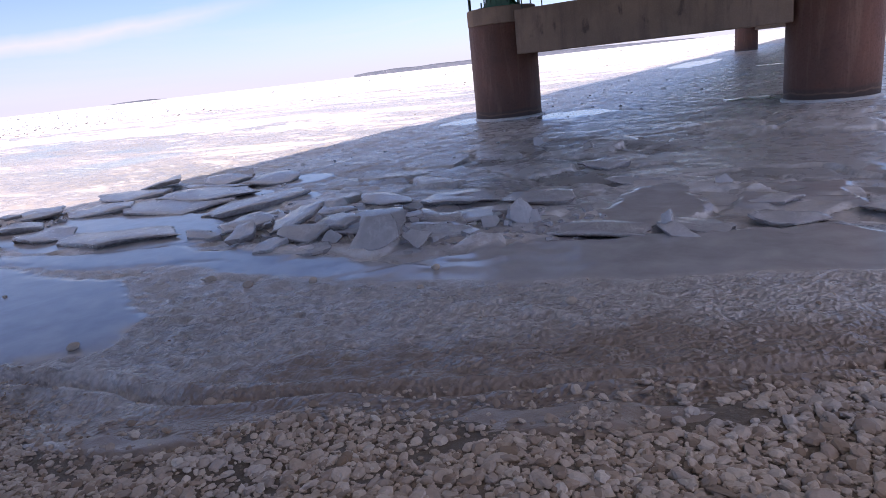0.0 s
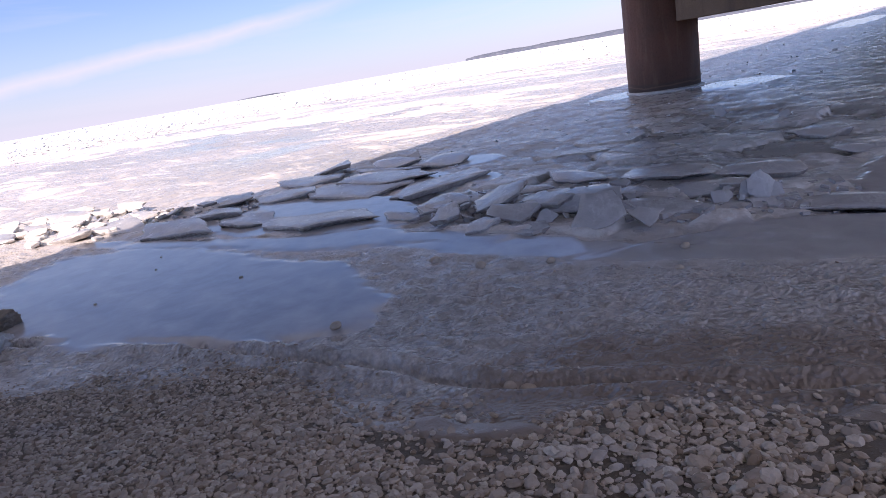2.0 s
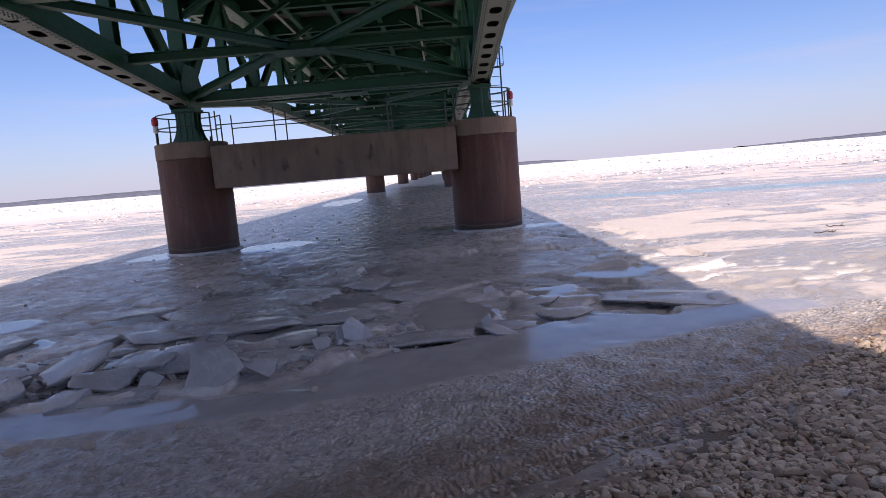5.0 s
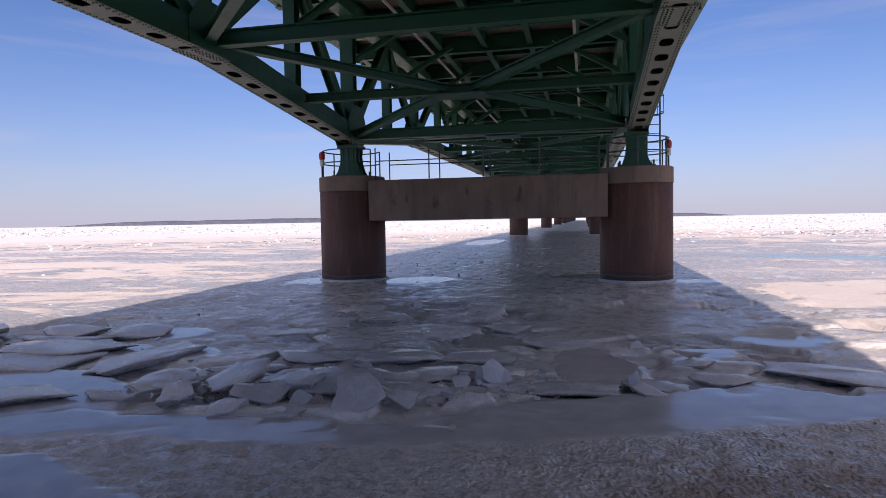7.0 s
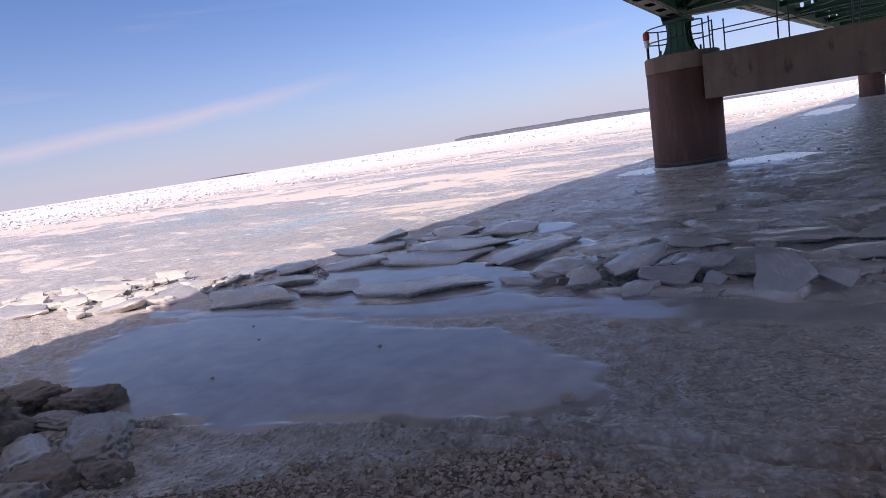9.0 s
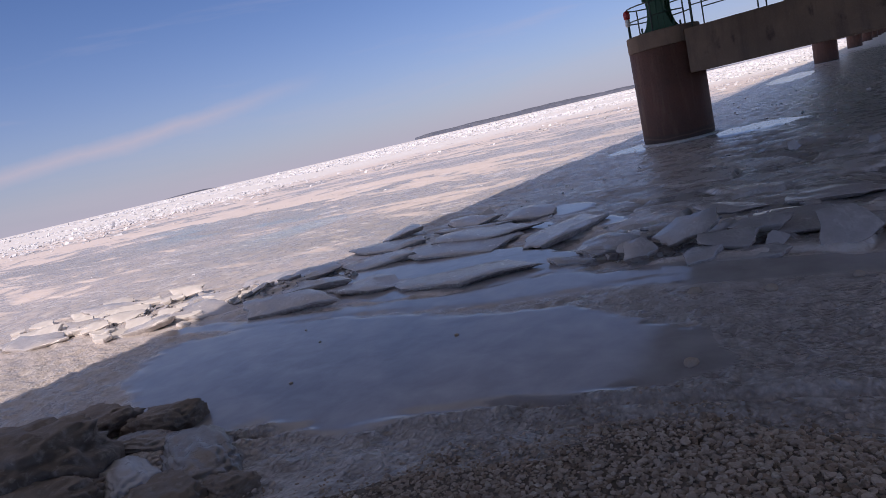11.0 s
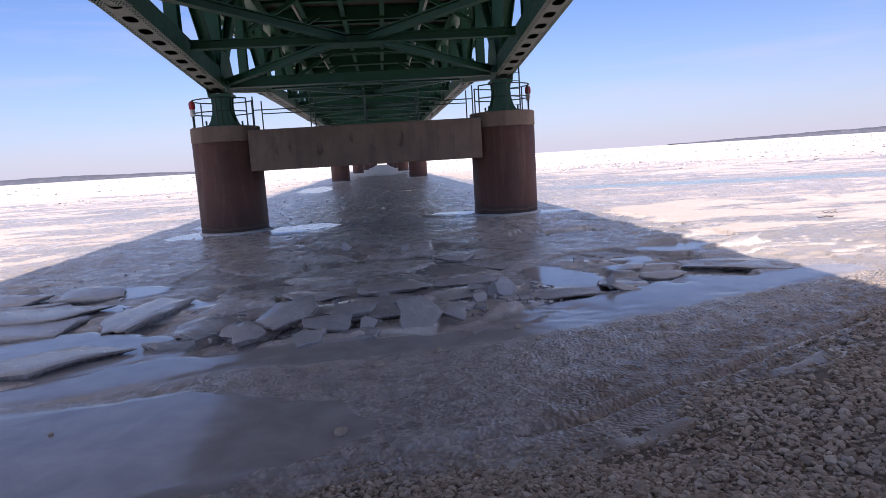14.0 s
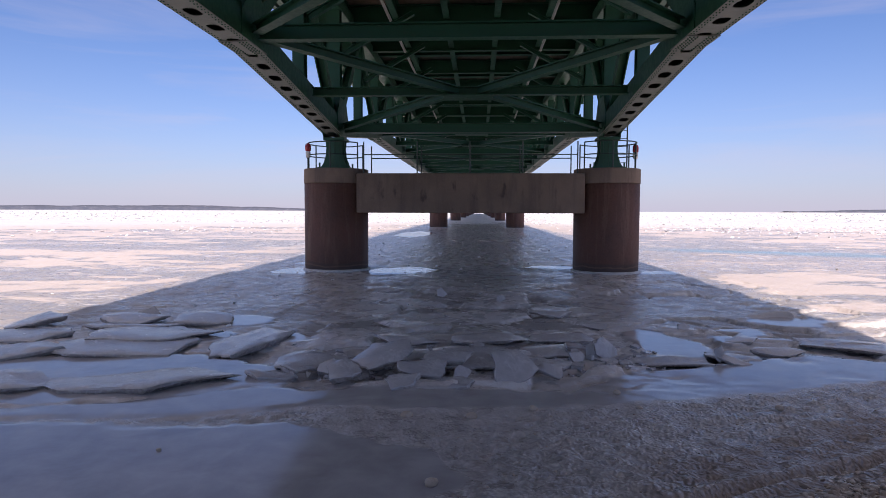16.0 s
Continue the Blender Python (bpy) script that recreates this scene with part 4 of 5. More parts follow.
def bridge_span():
    s = thing("bridge_span", "green riveted steel deck truss carrying the road deck", "bridge span", "bridge spans")
    n = len(NODES)
    for sx in (-1, 1):
        x = sx * TRUSS
        for i in range(0, n - 1):
            chord_piece(s, sx, NODES[i], NODES[i + 1])
        part("top_chord", beam_box((x, 0, TOP), (x, SPAN, TOP), 0.6, 0.5), GREEN, s)
        for i, y in enumerate(NODES[:-1]):
            lo_z, w = low(y), 0.5 if i in (0, n - 1) else 0.36
            part("vertical", beam_i((x, y, lo_z), (x, y, TOP), w, 0.4, up=(0, 1, 0)), GREEN, s)
            if i % 2 == 0:
                bm = bmesh.new()
                for side in (-1, 1):
                    prof = [(-0.95, -0.3), (0.95, -0.3), (0.95, 0.25), (0.5, 0.85), (-0.5, 0.85), (-0.95, 0.25)]
                    if i in (0, n - 1):
                        prof = [(-0.55, -0.42), (0.55, -0.42), (0.95, 0.1), (0.95, 0.4), (0.55, 1.1), (-0.55, 1.1), (-0.95, 0.4), (-0.95, 0.1)]
                    xo = x + side * (CW / 2 + 0.014)
                    f0 = [bm.verts.new((xo - 0.012, y + p, lo_z + q)) for p, q in prof]
                    f1 = [bm.verts.new((xo + 0.012, y + p, lo_z + q)) for p, q in prof]
                    bm.faces.new(f0)
                    bm.faces.new(f1[::-1])
                    for k in range(len(prof)):
                        j = (k + 1) % len(prof)
                        bm.faces.new((f0[j], f0[k], f1[k], f1[j]))
                bmesh.ops.recalc_face_normals(bm, faces=bm.faces)
                part("gusset", bm, GREEN, s)
                if 0 < i < n - 1:
                    bm = bmesh.new()
                    box(bm, (x - 0.36, y - 0.62, lo_z - CH / 2 - 0.03), (x + 0.36, y + 0.62, lo_z - CH / 2 - 0.004), 0.004)
                    sp = part("splice_plate", bm, UNDER, s, "grey riveted splice plate")
                    bm = bmesh.new()
                    for a_ in np.arange(-0.56, 0.57, 0.14):
                        for b_ in (-0.28, -0.2, -0.12, 0.12, 0.2, 0.28):
                            bmesh.ops.create_cone(bm, cap_ends=True, segments=5, radius1=0.024, radius2=0.014, depth=0.026, matrix=Matrix.Translation((x + b_, y + a_, lo_z - CH / 2 - 0.042)) @ Matrix.Rotation(math.pi, 4, "X"))
                    tagged(part("rivet_strip", bm, GREEN, sp), kind="stuff")
        for i in range(n - 1):
            a_, b_ = NODES[i], NODES[i + 1]
            lo_first = i % 2 == 0
            p = (x, a_, low(a_) if lo_first else TOP)
            q = (x, b_, TOP if lo_first else low(b_))
            part("diagonal", beam_i(p, q, 0.38, 0.32 if i in (0, n - 2) else 0.27, up=(1, 0, 0)), GREEN, s)
    for i, y in enumerate(NODES[:-1]):
        z = low(y)
        deep = 0.36 if i % 2 == 0 else 0.26
        part("bottom_strut", beam_i((-HALF + 0.36, y, z), (HALF - 0.36, y, z), 0.3, deep), GREEN, s)
        bm = beam_i((-HALF - 2.9, y, 10.3), (HALF + 2.9, y, 10.3), 0.36, 0.95)
        for v in bm.verts:
            if abs(v.co.x) > HALF and v.co.z < 10.3:
                v.co.z += 0.62
        part("floor_beam", bm, GREEN, s)
        if i < n - 1:
            ym = (y + NODES[i + 1]) / 2
            part("floor_beam", beam_i((-HALF - 2.7, ym, 10.46), (HALF + 2.7, ym, 10.46), 0.3, 0.72), GREEN, s)
        for sx in (-1, 1):
            part("sway_brace", beam_i((sx * (HALF - 0.25), y, TOP - 1.9), (sx * 2.2, y, TOP - 0.35), 0.2, 0.2), GREEN, s)
    for i in range(0, n - 2, 2):
        a_, mid_y, b_ = NODES[i], NODES[i + 1], NODES[i + 2]
        for sx in (-1, 1):
            for y0 in (a_, b_):
                part("lateral_brace", beam_i((sx * (HALF - 0.4), y0 + (0.35 if y0 == a_ else -0.35), low(y0)), (sx * 0.3, mid_y, low(mid_y)), 0.26, 0.23), GREEN, s)
        bm = bmesh.new()
        box(bm, (-0.75, mid_y - 0.5, low(mid_y) - 0.2), (0.75, mid_y + 0.5, low(mid_y) - 0.175), 0.004)
        part("centre_plate", bm, GREEN, s)
    for x in np.arange(-7.35, 7.4, 2.1):
        part("stringer", beam_i((x, 0, 10.56), (x, SPAN, 10.56), 0.26, 0.6), GREEN, s)
    for x in (-3.1, 3.1):
        bm = bmesh.new()
        rod(bm, (x, 0, 9.62), (x, SPAN, 9.62), 0.06, 8)
        part("conduit", bm, PIPE, s, "pale metal conduit slung under the deck")
    bm = bmesh.new()
    box(bm, (-8.0, 0, 10.88), (8.0, SPAN, 11.12), 0)
    deck = part("deck_slab", bm, SLABC, s, "brown-stained concrete deck slab")
    for sx in (-1, 1):
        bm = bmesh.new()
        box(bm, (min(sx * 8.0, sx * 8.22), 0, 10.62), (max(sx * 8.0, sx * 8.22), SPAN, 11.45), 0)
        part("fascia", bm, GREEN, deck, "green steel edge girder")
        part("hand_rail", beam_box((sx * 8.1, 0, 12.2), (sx * 8.1, SPAN, 12.2), 0.1, 0.1, 0), GREEN, deck)
        for k in range(20):
            bm = bmesh.new()
            y = (k + 0.5) * SPAN / 20
            box(bm, (sx * 8.1 - 0.05, y - 0.05, 11.45), (sx * 8.1 + 0.05, y + 0.05, 12.15), 0)
            part("rail_post", bm, GREEN, deck)
    return s


span = bridge_span()
near = copy_thing(span, pose(0, -SPAN, 0))
for sx in (-1, 1):
    rivets(near, sx, SPAN - 9.5, SPAN)
    rivets(near, sx, SPAN - 14.856, SPAN - 9.5)
for k in range(1, 8):
    copy_thing(span, pose(0, SPAN * k, 0))


# ---- broken ice ----
def slab_mesh(name, w, d, t, seed, material=None, corners=6):
    """An irregular plate of ice, w by d and t thick, with broken, worn edges; its near edge at the origin."""
    rng = random.Random(seed)
    base = sorted(2 * math.pi * (i + rng.uniform(-0.36, 0.36)) / corners for i in range(corners))
    cs = [Vector((math.cos(q) * rng.uniform(0.8, 1.2), math.sin(q) * rng.uniform(0.8, 1.2), 0)) for q in base]
    ring = []
    for i, c in enumerate(cs):
        nxt = cs[(i + 1) % corners]
        for k in range(5):
            p = c.lerp(nxt, k / 5)
            p = p * (1 + 0.13 * noise.noise(Vector((p.x * 1.9, p.y * 1.9, seed * 1.9))) + 0.06 * noise.noise(Vector((p.x * 7, p.y * 7, seed))))
            ring.append(Vector((p.x * (1 + rng.uniform(-0.025, 0.025)), p.y * (1 + rng.uniform(-0.025, 0.025)), 0)))
    bm = bmesh.new()
    levels = [(0.84, -t), (0.93, -0.62 * t), (1.0, -0.34 * t), (0.99, -0.1 * t), (0.955, 0.0), (0.5, 0.006)]
    wedge = rng.uniform(-0.5, 0.5)
    rings = []
    for f, z in levels:
        row = []
        for p in ring:
            jag = 1 + (rng.uniform(-0.04, 0.04) if -t < z < -0.3 * t else 0)
            bend = 0.02 * math.sin(2.1 * p.x + seed) + 0.015 * math.cos(2.7 * p.y + 2 * seed)
            row.append(bm.verts.new((p.x * f * jag * w / 2, d / 2 + p.y * f * jag * d / 2, z * (1 + wedge * p.x) + bend * min(w, 1.2) + rng.uniform(-0.04, 0.04) * t)))
        rings.append(row)
    k = len(ring)
    # Sides and underside get the painted-dark ice.
    for lv, (p, q) in enumerate(zip(rings, rings[1:])):
        for i in range(k):
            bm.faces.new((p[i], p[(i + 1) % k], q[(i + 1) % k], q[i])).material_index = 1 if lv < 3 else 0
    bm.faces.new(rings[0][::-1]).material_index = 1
    bm.faces.new(rings[-1])
    me = bpy.data.meshes.new(name)
    bm.to_mesh(me)
    bm.free()
    for p in me.polygons:
        p.use_smooth = True
    me.set_sharp_from_angle(angle=radians(40))
    me.materials.append(material or SLAB_ICE)
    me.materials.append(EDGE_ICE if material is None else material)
    return me


PLATE_LABELS = {"flat": "broad flat grey ice slab lying on the broken sheet", "tilted": "tilted plate of grey ice in the broken ridge", "small": "small grey ice plate frozen into the rubble"}


def ice_plate(x, y, across, deep, thick, tip=0.0, roll=0.0, yaw=0.0, lift=0.1, seed=0, sides=6):
    """One slab, its near edge at x, y; tip raises the far edge, lift is the height of its top."""
    ob = new("ice_plate", slab_mesh("ice_plate", across, deep, thick, 100 + seed, corners=sides))
    ob.matrix_world = pose(x, y, lift, tip, roll, yaw)
    sort = "tilted" if abs(tip) > 11 else ("flat" if across > 1.0 else "small")
    return tagged(ob, PLATE_LABELS[sort], "ice plate", "broken ice slabs")


# broad low slabs between the flooded hollows
ice_plate(-4.05, -17.2, 2.44, 1.61, 0.135, -1.5, 0, 8, 0.078, 1, 5)
ice_plate(-5.75, -17.15, 1.59, 0.88, 0.117, 1, 1, 6, 0.062, 2)
ice_plate(-5.35, -15.4, 2.65, 1.87, 0.126, -1, 0, 8, 0.078, 3, 7)
ice_plate(-5.45, -14.35, 2.23, 1.66, 0.108, -1, 0, 4, 0.114, 4)
ice_plate(-3.72, -14.95, 1.17, 2.34, 0.09, 1, -2, -8, 0.052, 5, 7)
ice_plate(-6.95, -15.65, 1.48, 1.2, 0.126, 1, 0, 6, 0.078, 6)
ice_plate(-7.5, -14.45, 2.01, 1.46, 0.126, 0, 1, 14, 0.104, 7)
ice_plate(-8, -13.3, 1.33, 1.35, 0.108, 5, -9, 16, 0.104, 8, 5)
ice_plate(-5.35, -12.55, 1.43, 1.25, 0.117, 2, 0, -6, 0.068, 9)
ice_plate(-6.5, -12.6, 1.27, 0.99, 0.117, 5, 0, 8, 0.083, 10)
ice_plate(-6.2, -13, 2.01, 0.62, 0.099, 2, 0, 14, 0.073, 11)
ice_plate(-8.3, -16.2, 2.01, 1.04, 0.126, 3, -2, 12, 0.088, 12)
ice_plate(-6.75, -18, 2.01, 0.83, 0.126, 9, 2, 15, 0.078, 13)
ice_plate(-7.3, -16.9, 1.59, 0.73, 0.117, 3, -2, 10, 0.073, 14)
ice_plate(-2.35, -15.75, 1.01, 0.78, 0.09, 5, -3, -12, 0.058, 15)
ice_plate(-2.45, -16.25, 0.8, 0.36, 0.108, 2, 3, 6, 0.044, 16)
ice_plate(-1.9, -15.3, 0.9, 0.62, 0.081, 4, 2, 14, 0.062, 17)
ice_plate(-1.5, -14.75, 1.27, 0.57, 0.072, 1, -1, 6, 0.044, 18)
# the heap in the middle of the ridge
ice_plate(-0.98, -15.98, 0.9, 0.99, 0.09, 20, -9, -8, 0.08, 20)
ice_plate(-1.4, -16.35, 0.58, 0.47, 0.1, 17, -8, 12, 0.09, 21, 5)
ice_plate(0.8, -16.25, 0.72, 0.64, 0.07, 33, 5, 2, 0.03, 22, 5)
ice_plate(1.34, -16.02, 0.47, 0.35, 0.06, 30, 8, -6, 0.04, 23, 5)
ice_plate(-0.1, -16.62, 1.17, 0.52, 0.09, 4, -2, 4, 0.044, 24)
ice_plate(-0.3, -16.3, 0.74, 0.62, 0.08, 13, 5, 12, 0.12, 25, 5)
ice_plate(-0.05, -15.85, 0.85, 0.47, 0.09, 12, -4, 5, 0.2, 26)
ice_plate(0.4, -16, 1.27, 0.99, 0.063, 8, 2, 4, 0.071, 27)
ice_plate(1.25, -15.65, 1.27, 0.62, 0.09, 1, 0, 6, 0.071, 28)
ice_plate(-0.6, -16.6, 0.53, 0.42, 0.1, 10, -12, 20, 0.055, 29, 5)
# low plates behind the heap
ice_plate(0.2, -15, 1.59, 0.88, 0.072, 2, 0, 5, 0.048, 31)
ice_plate(1.45, -14.75, 1.38, 0.83, 0.081, 3, -1, -6, 0.044, 32)
ice_plate(0.6, -13.9, 1.48, 0.94, 0.072, 2, 1, 8, 0.04, 33)
ice_plate(1.9, -13.6, 1.38, 0.78, 0.072, 2, -2, 4, 0.04, 34)
ice_plate(-0.9, -13.9, 1.27, 0.73, 0.063, 1, 2, -8, 0.035, 35)
ice_plate(2, -10.8, 0.85, 0.62, 0.099, 8, 0, 7, 0.044, 36)
ice_plate(3, -12.1, 1.17, 0.62, 0.054, 3, 0, 8, 0.018, 37)
# the shelf edge beside the flooded strip
ice_plate(3.35, -15.1, 1.59, 0.52, 0.054, 2, 0, 10, 0.02, 40)
ice_plate(2.55, -15, 0.95, 0.36, 0.068, 3, 0, 10, 0.023, 41)
ice_plate(4.35, -14.75, 1.06, 0.62, 0.061, 3, 0, 6, 0.023, 42)
ice_plate(4.15, -14.95, 0.53, 0.25, 0.053, 12, 14, -22, 0.043, 43, 5)
ice_plate(5.25, -14.2, 0.85, 0.47, 0.061, 4, 2, -8, 0.023, 44)
ice_plate(5, -13.3, 0.74, 0.42, 0.054, 4, -3, 10, 0.018, 45)
ice_plate(6.75, -14.05, 2.76, 0.94, 0.07, 0.5, 1, -24, 0.012, 46, 7)
# the sunny end of the ridge
ice_plate(-11.6, -18.7, 2.4, 0.8, 0.14, 6, 2, 9, 0.043, 50)
ice_plate(-9.7, -18.9, 1.6, 0.7, 0.12, 7.8, -5, 14, 0.043, 51)
ice_plate(-9.25, -18.2, 2, 0.9, 0.13, 4.8, 4, 2, 0.05, 52)
ice_plate(-9.7, -17.6, 1.8, 0.7, 0.12, 7.2, -4, 7, 0.058, 53)
ice_plate(-12.4, -17.9, 2.6, 0.9, 0.14, 4.8, 3, 7, 0.058, 54)
ice_plate(-12.6, -19.7, 2.3, 0.8, 0.13, 7.8, 0, 12, 0.043, 55)
ice_plate(-9.4, -16.3, 2.1, 1, 0.12, 3, 0, 4, 0.047, 56)

for k, (x, y, w, h, tip, yaw) in enumerate([(2.3, -14.85, 0.34, 0.4, 74, 10), (2.1, -14.8, 0.36, 0.3, 62, -18), (1.9, -14.95, 0.32, 0.24, 50, 25), (2.45, -14.75, 0.24, 0.26, 80, 40), (4.05, -14.7, 0.16, 0.26, 78, -20), (-0.62, -7.7, 0.3, 0.24, 66, 10), (0.9, -8.6, 0.3, 0.2, 55, -20),
                                              (-6.6, -11.6, 0.5, 0.3, 48, 5), (4.3, -12.3, 0.28, 0.2, 60, 15), (0.2, -16.1, 0.3, 0.24, 58, 30), (-1.75, -15.9, 0.34, 0.26, 52, -15)]):
    ob = new("ice_shard", slab_mesh("ice_shard", w, h, 0.07, 500 + k, corners=5))
    ob.matrix_world = pose(x, y, 0.0, tip, 0, yaw)
    tagged(ob, "pale jagged ice shard standing up from the sheet", "ice shard", "upright ice shards")

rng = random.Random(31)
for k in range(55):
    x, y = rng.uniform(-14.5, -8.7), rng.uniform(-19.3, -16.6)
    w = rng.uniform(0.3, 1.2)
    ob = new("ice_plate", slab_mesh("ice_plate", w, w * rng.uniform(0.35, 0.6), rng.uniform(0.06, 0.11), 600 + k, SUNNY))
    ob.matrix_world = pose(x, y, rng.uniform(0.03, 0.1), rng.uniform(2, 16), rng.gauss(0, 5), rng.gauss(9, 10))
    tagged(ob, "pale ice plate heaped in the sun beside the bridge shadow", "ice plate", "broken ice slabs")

rng = random.Random(11)
for k in range(70):
    x = rng.uniform(-13, 8.5)
    y = float(ridge_line(x)) + abs(rng.gauss(0, 0.7)) - 0.15
    w = rng.uniform(0.14, 0.55)
    if x < -2.4 and ice_fields(np.array([x]), np.array([y]))[1]["clear"][0] > 0.2 or -6.8 < x < -2.6 or x > 2.6:
        continue
    ob = new("ice_chunk", slab_mesh("ice_chunk", w, w * rng.uniform(0.5, 1.0), rng.uniform(0.05, 0.11), 300 + k, corners=5))
    ob.matrix_world = pose(x, y, 0.07 + float(ice_fields(np.array([x]), np.array([y]))[0][0]), rng.gauss(6, 11), rng.gauss(0, 9), rng.uniform(-40, 40))
    tagged(ob, "small broken lump of grey ice in the ridge", "ice chunk", "broken ice chunks")


def crumbs(name, n, seed, label, material, spots, size, flat=0.6):
    """Many small angular lumps joined into one heap; spots gives centres."""
    rs = np.random.default_rng(seed)
    base = np.array([(x, y, z) for x in (-1, 1) for y in (-1, 1) for z in (-1, 1)], float)
    quad = np.array([(0, 1, 3, 2), (4, 6, 7, 5), (0, 4, 5, 1), (2, 3, 7, 6), (0, 2, 6, 4), (1, 5, 7, 3)])
    c = spots(rs, n)
    n = len(c)
    s = size[0] + (size[1] - size[0]) * rs.beta(1.2, 3.5, n) if not callable(size) else size(rs, c)
    p = base[None] * (1 + 0.7 * (rs.random((n, 8, 3)) - 0.5)) * np.stack([s * rs.uniform(0.7, 1.5, n), s * rs.uniform(0.5, 1.0, n), s * rs.uniform(0.25, 1, n) * flat], 1)[:, None, :]
    yaw, tip = rs.uniform(0, 6.283, n), rs.normal(0, 0.4, n)
    cy, sy = np.cos(tip)[:, None], np.sin(tip)[:, None]
    p = np.stack([p[..., 0] * cy + p[..., 2] * sy, p[..., 1], -p[..., 0] * sy + p[..., 2] * cy], -1)
    cy, sy = np.cos(yaw)[:, None], np.sin(yaw)[:, None]
    p = np.stack([p[..., 0] * cy - p[..., 1] * sy, p[..., 0] * sy + p[..., 1] * cy, p[..., 2]], -1) + c[:, None, :]
    me = bpy.data.meshes.new(name)
    fill_mesh(me, p.reshape(-1, 3), (quad[None] + (np.arange(n) * 8)[:, None, None]).reshape(-1, 4), False)
    me.materials.append(material)
    return tagged(new(name, me), label, "ice rubble", kind="stuff")


def ridge_spots(rs, n):
    x = rs.uniform(-14, 9, n)
    y = ridge_line(x) + np.abs(rs.normal(0, 0.8, n)) - 0.2
    ok = ((x < -6.8) | (x > -2.6)) & (x < 3.2)
    x, y = x[ok], y[ok]
    return np.stack([x, y, ice_fields(x, y)[0] + 0.01], 1)


crumbs("ice_rubble", 900, 21, "crumbled grey ice along the broken ridge", SLAB_ICE, ridge_spots, (0.02, 0.11))


def plate_spots(rs, n):
    x, y = rs.uniform(-8, 8, n), -14 + 34 * rs.random(n) ** 1.6
    ok = fbm(x, y, 0.35, 2, 88) > 0.5
    x, y = x[ok], y[ok]
    return np.stack([x, y, ice_fields(x, y)[0]], 1)


crumbs("ice_rubble", 420, 22, "low white ice crumbs strewn over the sheet", SNOW, plate_spots, (0.02, 0.12), 0.22)


def pack_spots(rs, n):
    q = np.radians(rs.uniform(-88, 80, n))
    d = 55 + 700 * rs.random(n) ** 1.7
    x, y = d * np.sin(q), -22 + d * np.cos(q)
    line = fbm(x, y * 2.2, 0.012, 3, 91)
    ok = (np.abs(x) > 10) & (rs.random(n) < step(0.40, 0.62, line) * step(55, 130, d))
    return np.stack([x[ok], y[ok], 0.02 + 0.0 * x[ok]], 1)


def pack_size(rs, c):
    d = np.hypot(c[:, 0], c[:, 1])
    return (0.12 + 0.0016 * np.clip(d - 40, 0, 500)) * rs.uniform(0.35, 1.5, len(c))


crumbs("pack_ice", 80000, 23, "distant white ridges of heaped pack ice", SNOW, pack_spots, pack_size, 0.26)


def side_spots(rs, n):
    x = np.where(rs.random(n) < 0.6, rs.uniform(-45, -8.5, n), rs.uniform(8.5, 40, n))
    y = rs.uniform(-18, 60, n)
    ok = fbm(x * 0.5, y, 0.22, 3, 93) > 0.53
    x, y = x[ok], y[ok]
    return np.stack([x, y, ice_fields(x, y)[0] - 0.01], 1)


crumbs("ice_rubble", 900, 24, "bright crusted snow lumps on the open ice", SNOW, side_spots, (0.02, 0.1), 0.2)


# ---- frozen boulders, pebbles and sticks ----
def boulder(x, y, z, rx, ry, rz, seed, material, label, yaw=0.0):
    bm = bmesh.new()
    bmesh.ops.create_icosphere(bm, subdivisions=5, radius=1.0)
    off = Vector((seed * 3.1, seed * 1.7, -seed))
    for v in bm.verts:
        c = v.co.copy()
        q = c.copy()
        for ax in range(3):
            q[ax] = math.copysign(abs(c[ax]) ** 0.72, c[ax])
        f = 0.84 + 0.3 * noise.noise(c * 1.2 + off) + 0.1 * (0.4 - abs(noise.noise(c * 2.6 + off))) + 0.1 * noise.noise(c * 6.0 + off) + 0.05 * noise.noise(c * 14.0 + off)
        v.co = Vector((q.x * f * rx, q.y * f * ry, q.z * f * rz))
    me = bpy.data.meshes.new("frozen_boulder")
    bm.to_mesh(me)
    bm.free()
    for p in me.polygons:
        p.use_smooth = True
    me.materials.append(material)
    ob = new("frozen_boulder", me)
    ob.matrix_world = pose(x, y, z, 0, 0, yaw)
    return tagged(ob, label, "boulder", "frozen boulders at the shore")


boulder(-5.0, -22.3, 0.06, 0.95, 0.66, 0.5, 2, ROCKY, "large brown dirt-crusted block of frozen shore ice", 28)
boulder(-5.6, -21.35, 0.0, 0.62, 0.4, 0.24, 5, ROCKY, "low brown frozen boulder at the edge of smooth ice", 10)
boulder(-4.65, -21.1, 0.0, 0.48, 0.28, 0.22, 23, ROCKY, "brown wet boulder half sunk in shore ice", 20)
boulder(-4.35, -21.45, 0.0, 0.45, 0.22, 0.15, 8, FROST, "low grey crust of rimed shore ice", 15)
boulder(-3.5, -21.5, -0.02, 0.85, 0.36, 0.2, 9, FROST, "grey dirty mass of frozen shore foam", -22)
boulder(-3.75, -21.98, 0.02, 0.55, 0.24, 0.16, 17, PALE_ICE, "pale smooth wedge of clean shore ice", -12)
boulder(-3.1, -22.05, 0.0, 0.58, 0.3, 0.18, 14, ROCKY, "brown gravelly lump of shore ice", -15)
boulder(-4.1, -22.45, 0.02, 0.62, 0.36, 0.28, 21, ROCKY, "brown frozen boulder crusted with gravel", 30)
boulder(-2.7, -21.75, 0.0, 0.3, 0.2, 0.13, 26, ROCKY, "dark wet stone under shore ice", 0)
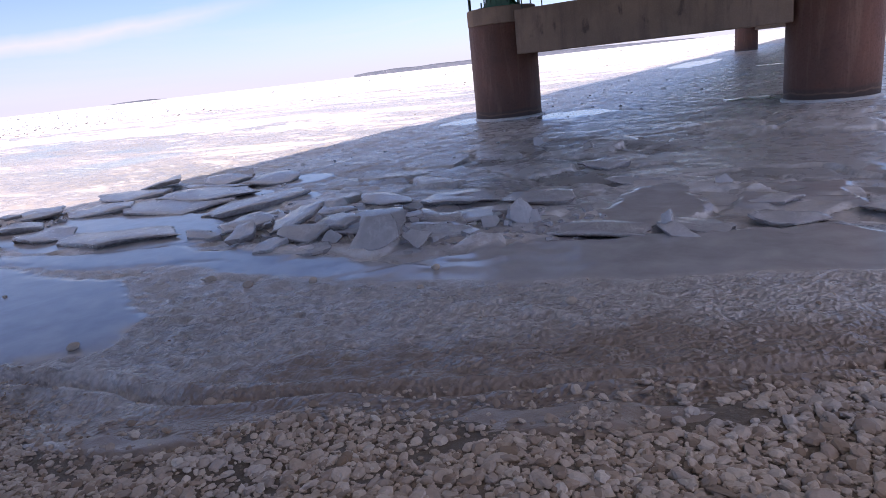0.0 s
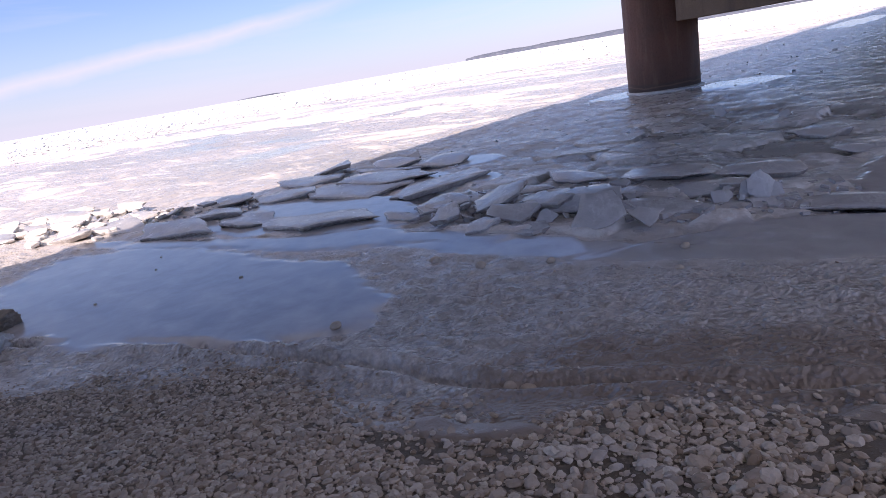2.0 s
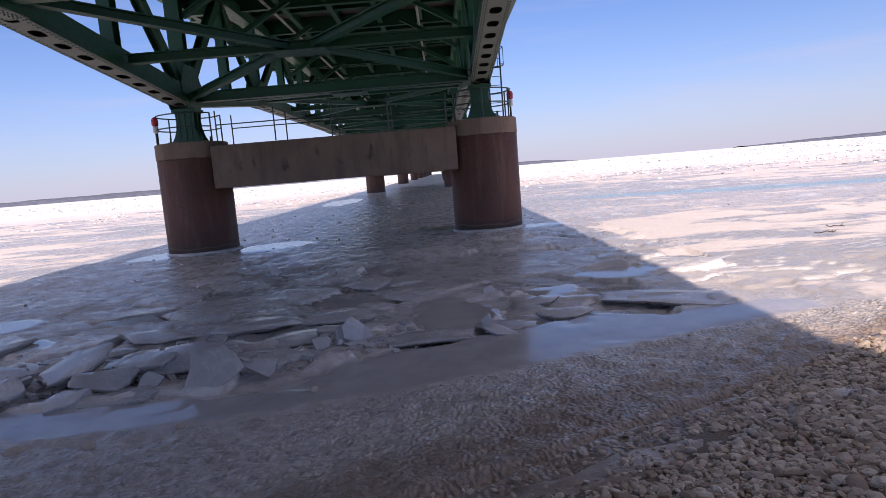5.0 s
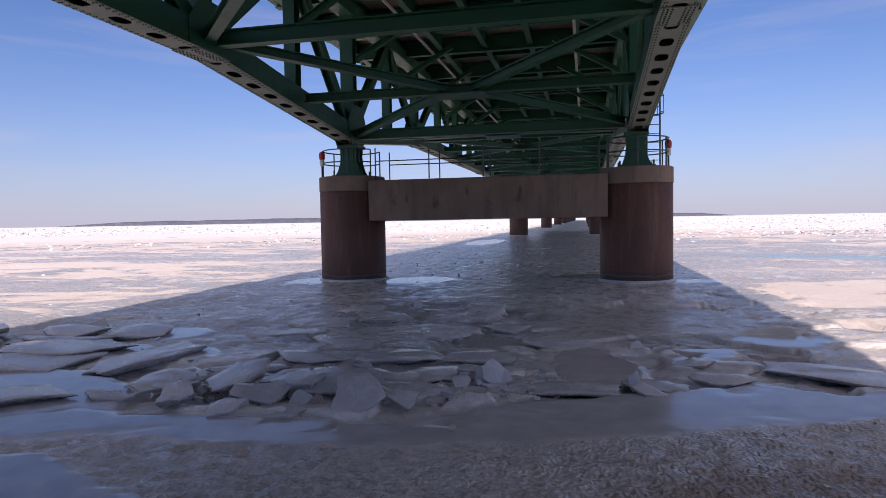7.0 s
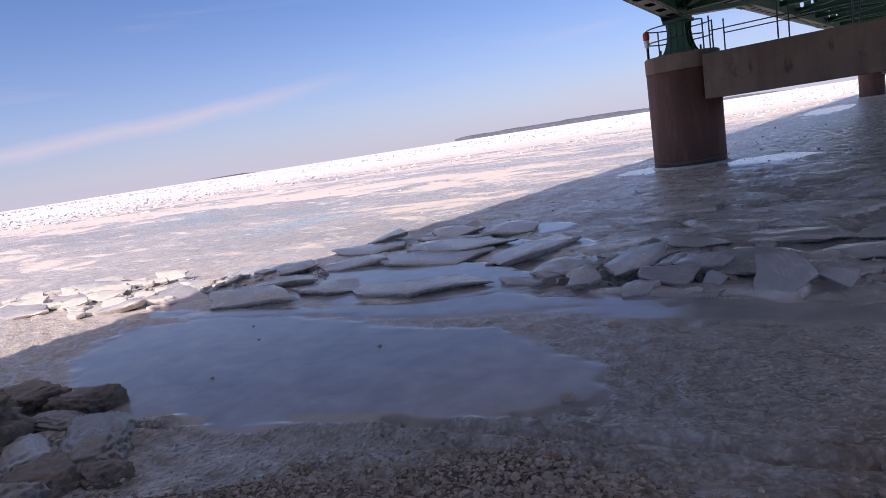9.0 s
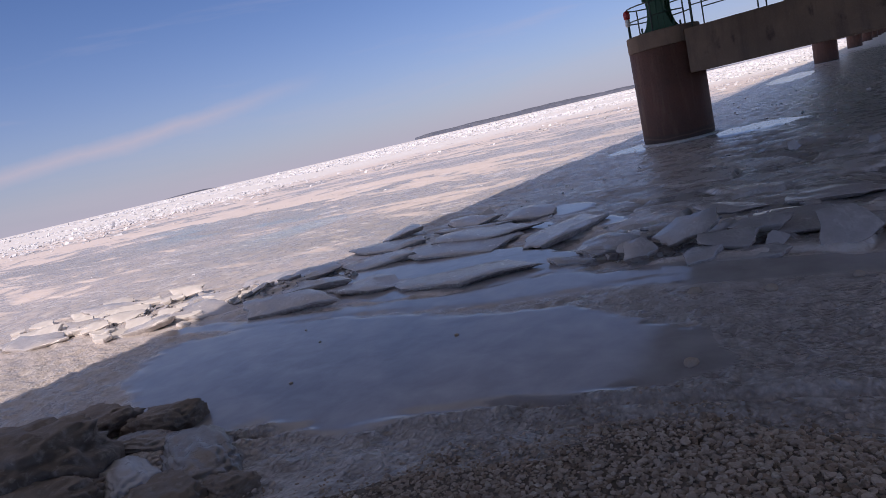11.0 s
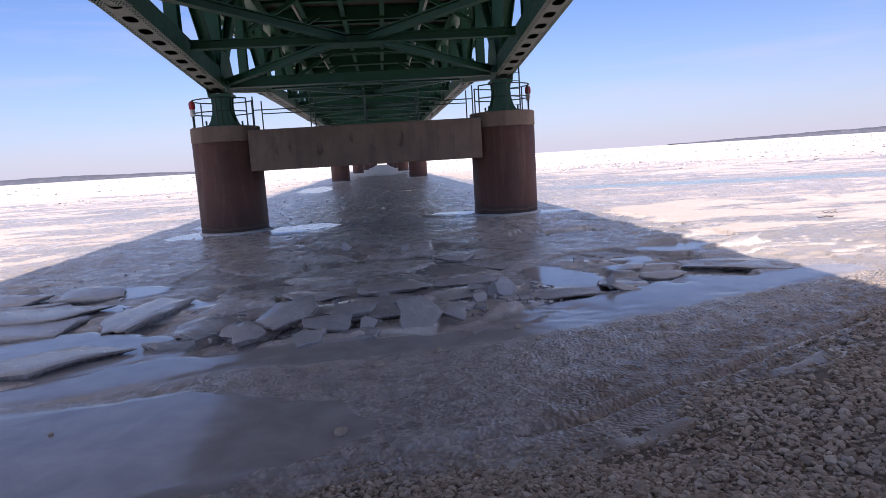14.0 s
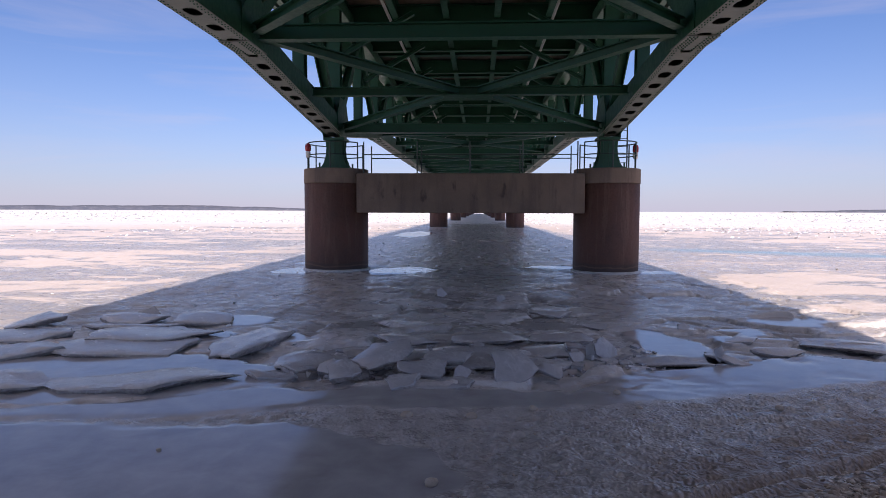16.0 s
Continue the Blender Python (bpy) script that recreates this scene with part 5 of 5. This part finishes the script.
boulder(-2.9, -22.5, 0.08, 0.6, 0.3, 0.2, 12, FROST, "whitish rounded lump of shore ice", 25)


def pebble(x, y, r, seed, tone=None):
    bm = bmesh.new()
    bmesh.ops.create_icosphere(bm, subdivisions=2, radius=r)
    for v in bm.verts:
        v.co *= 1 + 0.3 * noise.noise(v.co / r + Vector((seed, 0, 0)))
        v.co.z *= 0.65
    me = bpy.data.meshes.new("pebble")
    bm.to_mesh(me)
    bm.free()
    for p in me.polygons:
        p.use_smooth = True
    me.materials.append(tone or STONE)
    ob = new("pebble", me)
    ob.location = (x, y, float(ice_fields(np.array([x]), np.array([y]))[0][0]) + r * 0.45)
    tagged(ob, "single pale pebble lying on the shore ice", "pebble", "pebbles on the ice")


for k, (x, y, r) in enumerate([(-2.646, -18.775, 0.025), (-0.011, -19.358, 0.06), (2.1, -16.568, 0.05), (2.252, -17.09, 0.04), (3.839, -17.101, 0.05), (-0.431, -17.536, 0.07), (2.17, -19.46, 0.06), (2.05, -19.5, 0.05),
                               (0.3, -17.6, 0.06), (1.0, -17.3, 0.05), (-4.6, -19.0, 0.018), (-3.9, -20.1, 0.022), (-5.3, -18.6, 0.018)]):
    pebble(x, y, r, k)


def stick(x, y, length, yaw, seed):
    rs = random.Random(seed)
    bm = bmesh.new()
    pts = [Vector((length * (i / 5 - 0.5), rs.uniform(-0.03, 0.03), 0.02 + rs.uniform(0, 0.05))) for i in range(6)]
    ring_path(bm, pts, 0.011, 6)
    rod(bm, pts[4], pts[4] + Vector((0.06, 0.07, 0.04)), 0.007, 5)
    me = bpy.data.meshes.new("driftwood_stick")
    bm.to_mesh(me)
    bm.free()
    me.materials.append(WOODY)
    ob = new("driftwood_stick", me)
    ob.matrix_world = pose(x, y, 0.02, 0, 0, yaw)
    tagged(ob, "thin dark driftwood stick lying on the ice", "driftwood", "sticks on the ice")


stick(12.4, -8.3, 0.6, 12, 1)
stick(13.2, -7.4, 0.4, -12, 2)


# ---- far shores ----
def far_land(x0, x1, y, rise, seed, label):
    """A low wooded shore: a long mound with an uneven tree line, tapering to its tips."""
    n = 160
    t = np.linspace(0, 1, n)
    x = x0 + (x1 - x0) * t
    h = rise(t) * (0.8 + 0.4 * fbm(x, 0 * x + seed, 0.006, 3, seed)) + 3.0 * fbm(x, 0 * x + seed, 0.05, 2, seed + 5) * (rise(t) > 4)
    co, depth = [], 260
    for k, (dy, f) in enumerate([(0, 0.0), (4, 0.55), (60, 0.85), (160, 1.0), (depth, 0.0)]):
        co.append(np.stack([x, np.full(n, y + dy), -1 + f * h], 1))
    co = np.concatenate(co)
    i = (np.arange(4)[:, None] * n + np.arange(n - 1)[None, :]).ravel()
    me = bpy.data.meshes.new("far_shore")
    fill_mesh(me, co, np.stack([i, i + 1, i + n + 1, i + n], 1), True)
    me.materials.append(LAND)
    tagged(new("far_shore_backdrop", me), label, "far shore", kind="structure")


far_land(-3950, -700, 4000, lambda t: 30 * np.clip(t * 6, 0, 1) * np.clip((1 - t) * 3, 0, 1) + 1, 1, "low dark wooded shore beyond the ice")
far_land(-3960, -3600, 2300, lambda t: 7 * np.clip(t * 4, 0, 1) * np.clip((1 - t) * 4, 0, 1) + 1, 4, "thin dark islet on the horizon")
far_land(380, 900, 4000, lambda t: 18 * np.clip((1 - t) * 2.5, 0, 1) + 1, 2, "thin dark point of land on the horizon")
far_land(1900, 4500, 3900, lambda t: 6 + 52 * t * np.clip((1.0 - t) * 12, 0, 1), 3, "rising wooded shore with pale snow clearings")
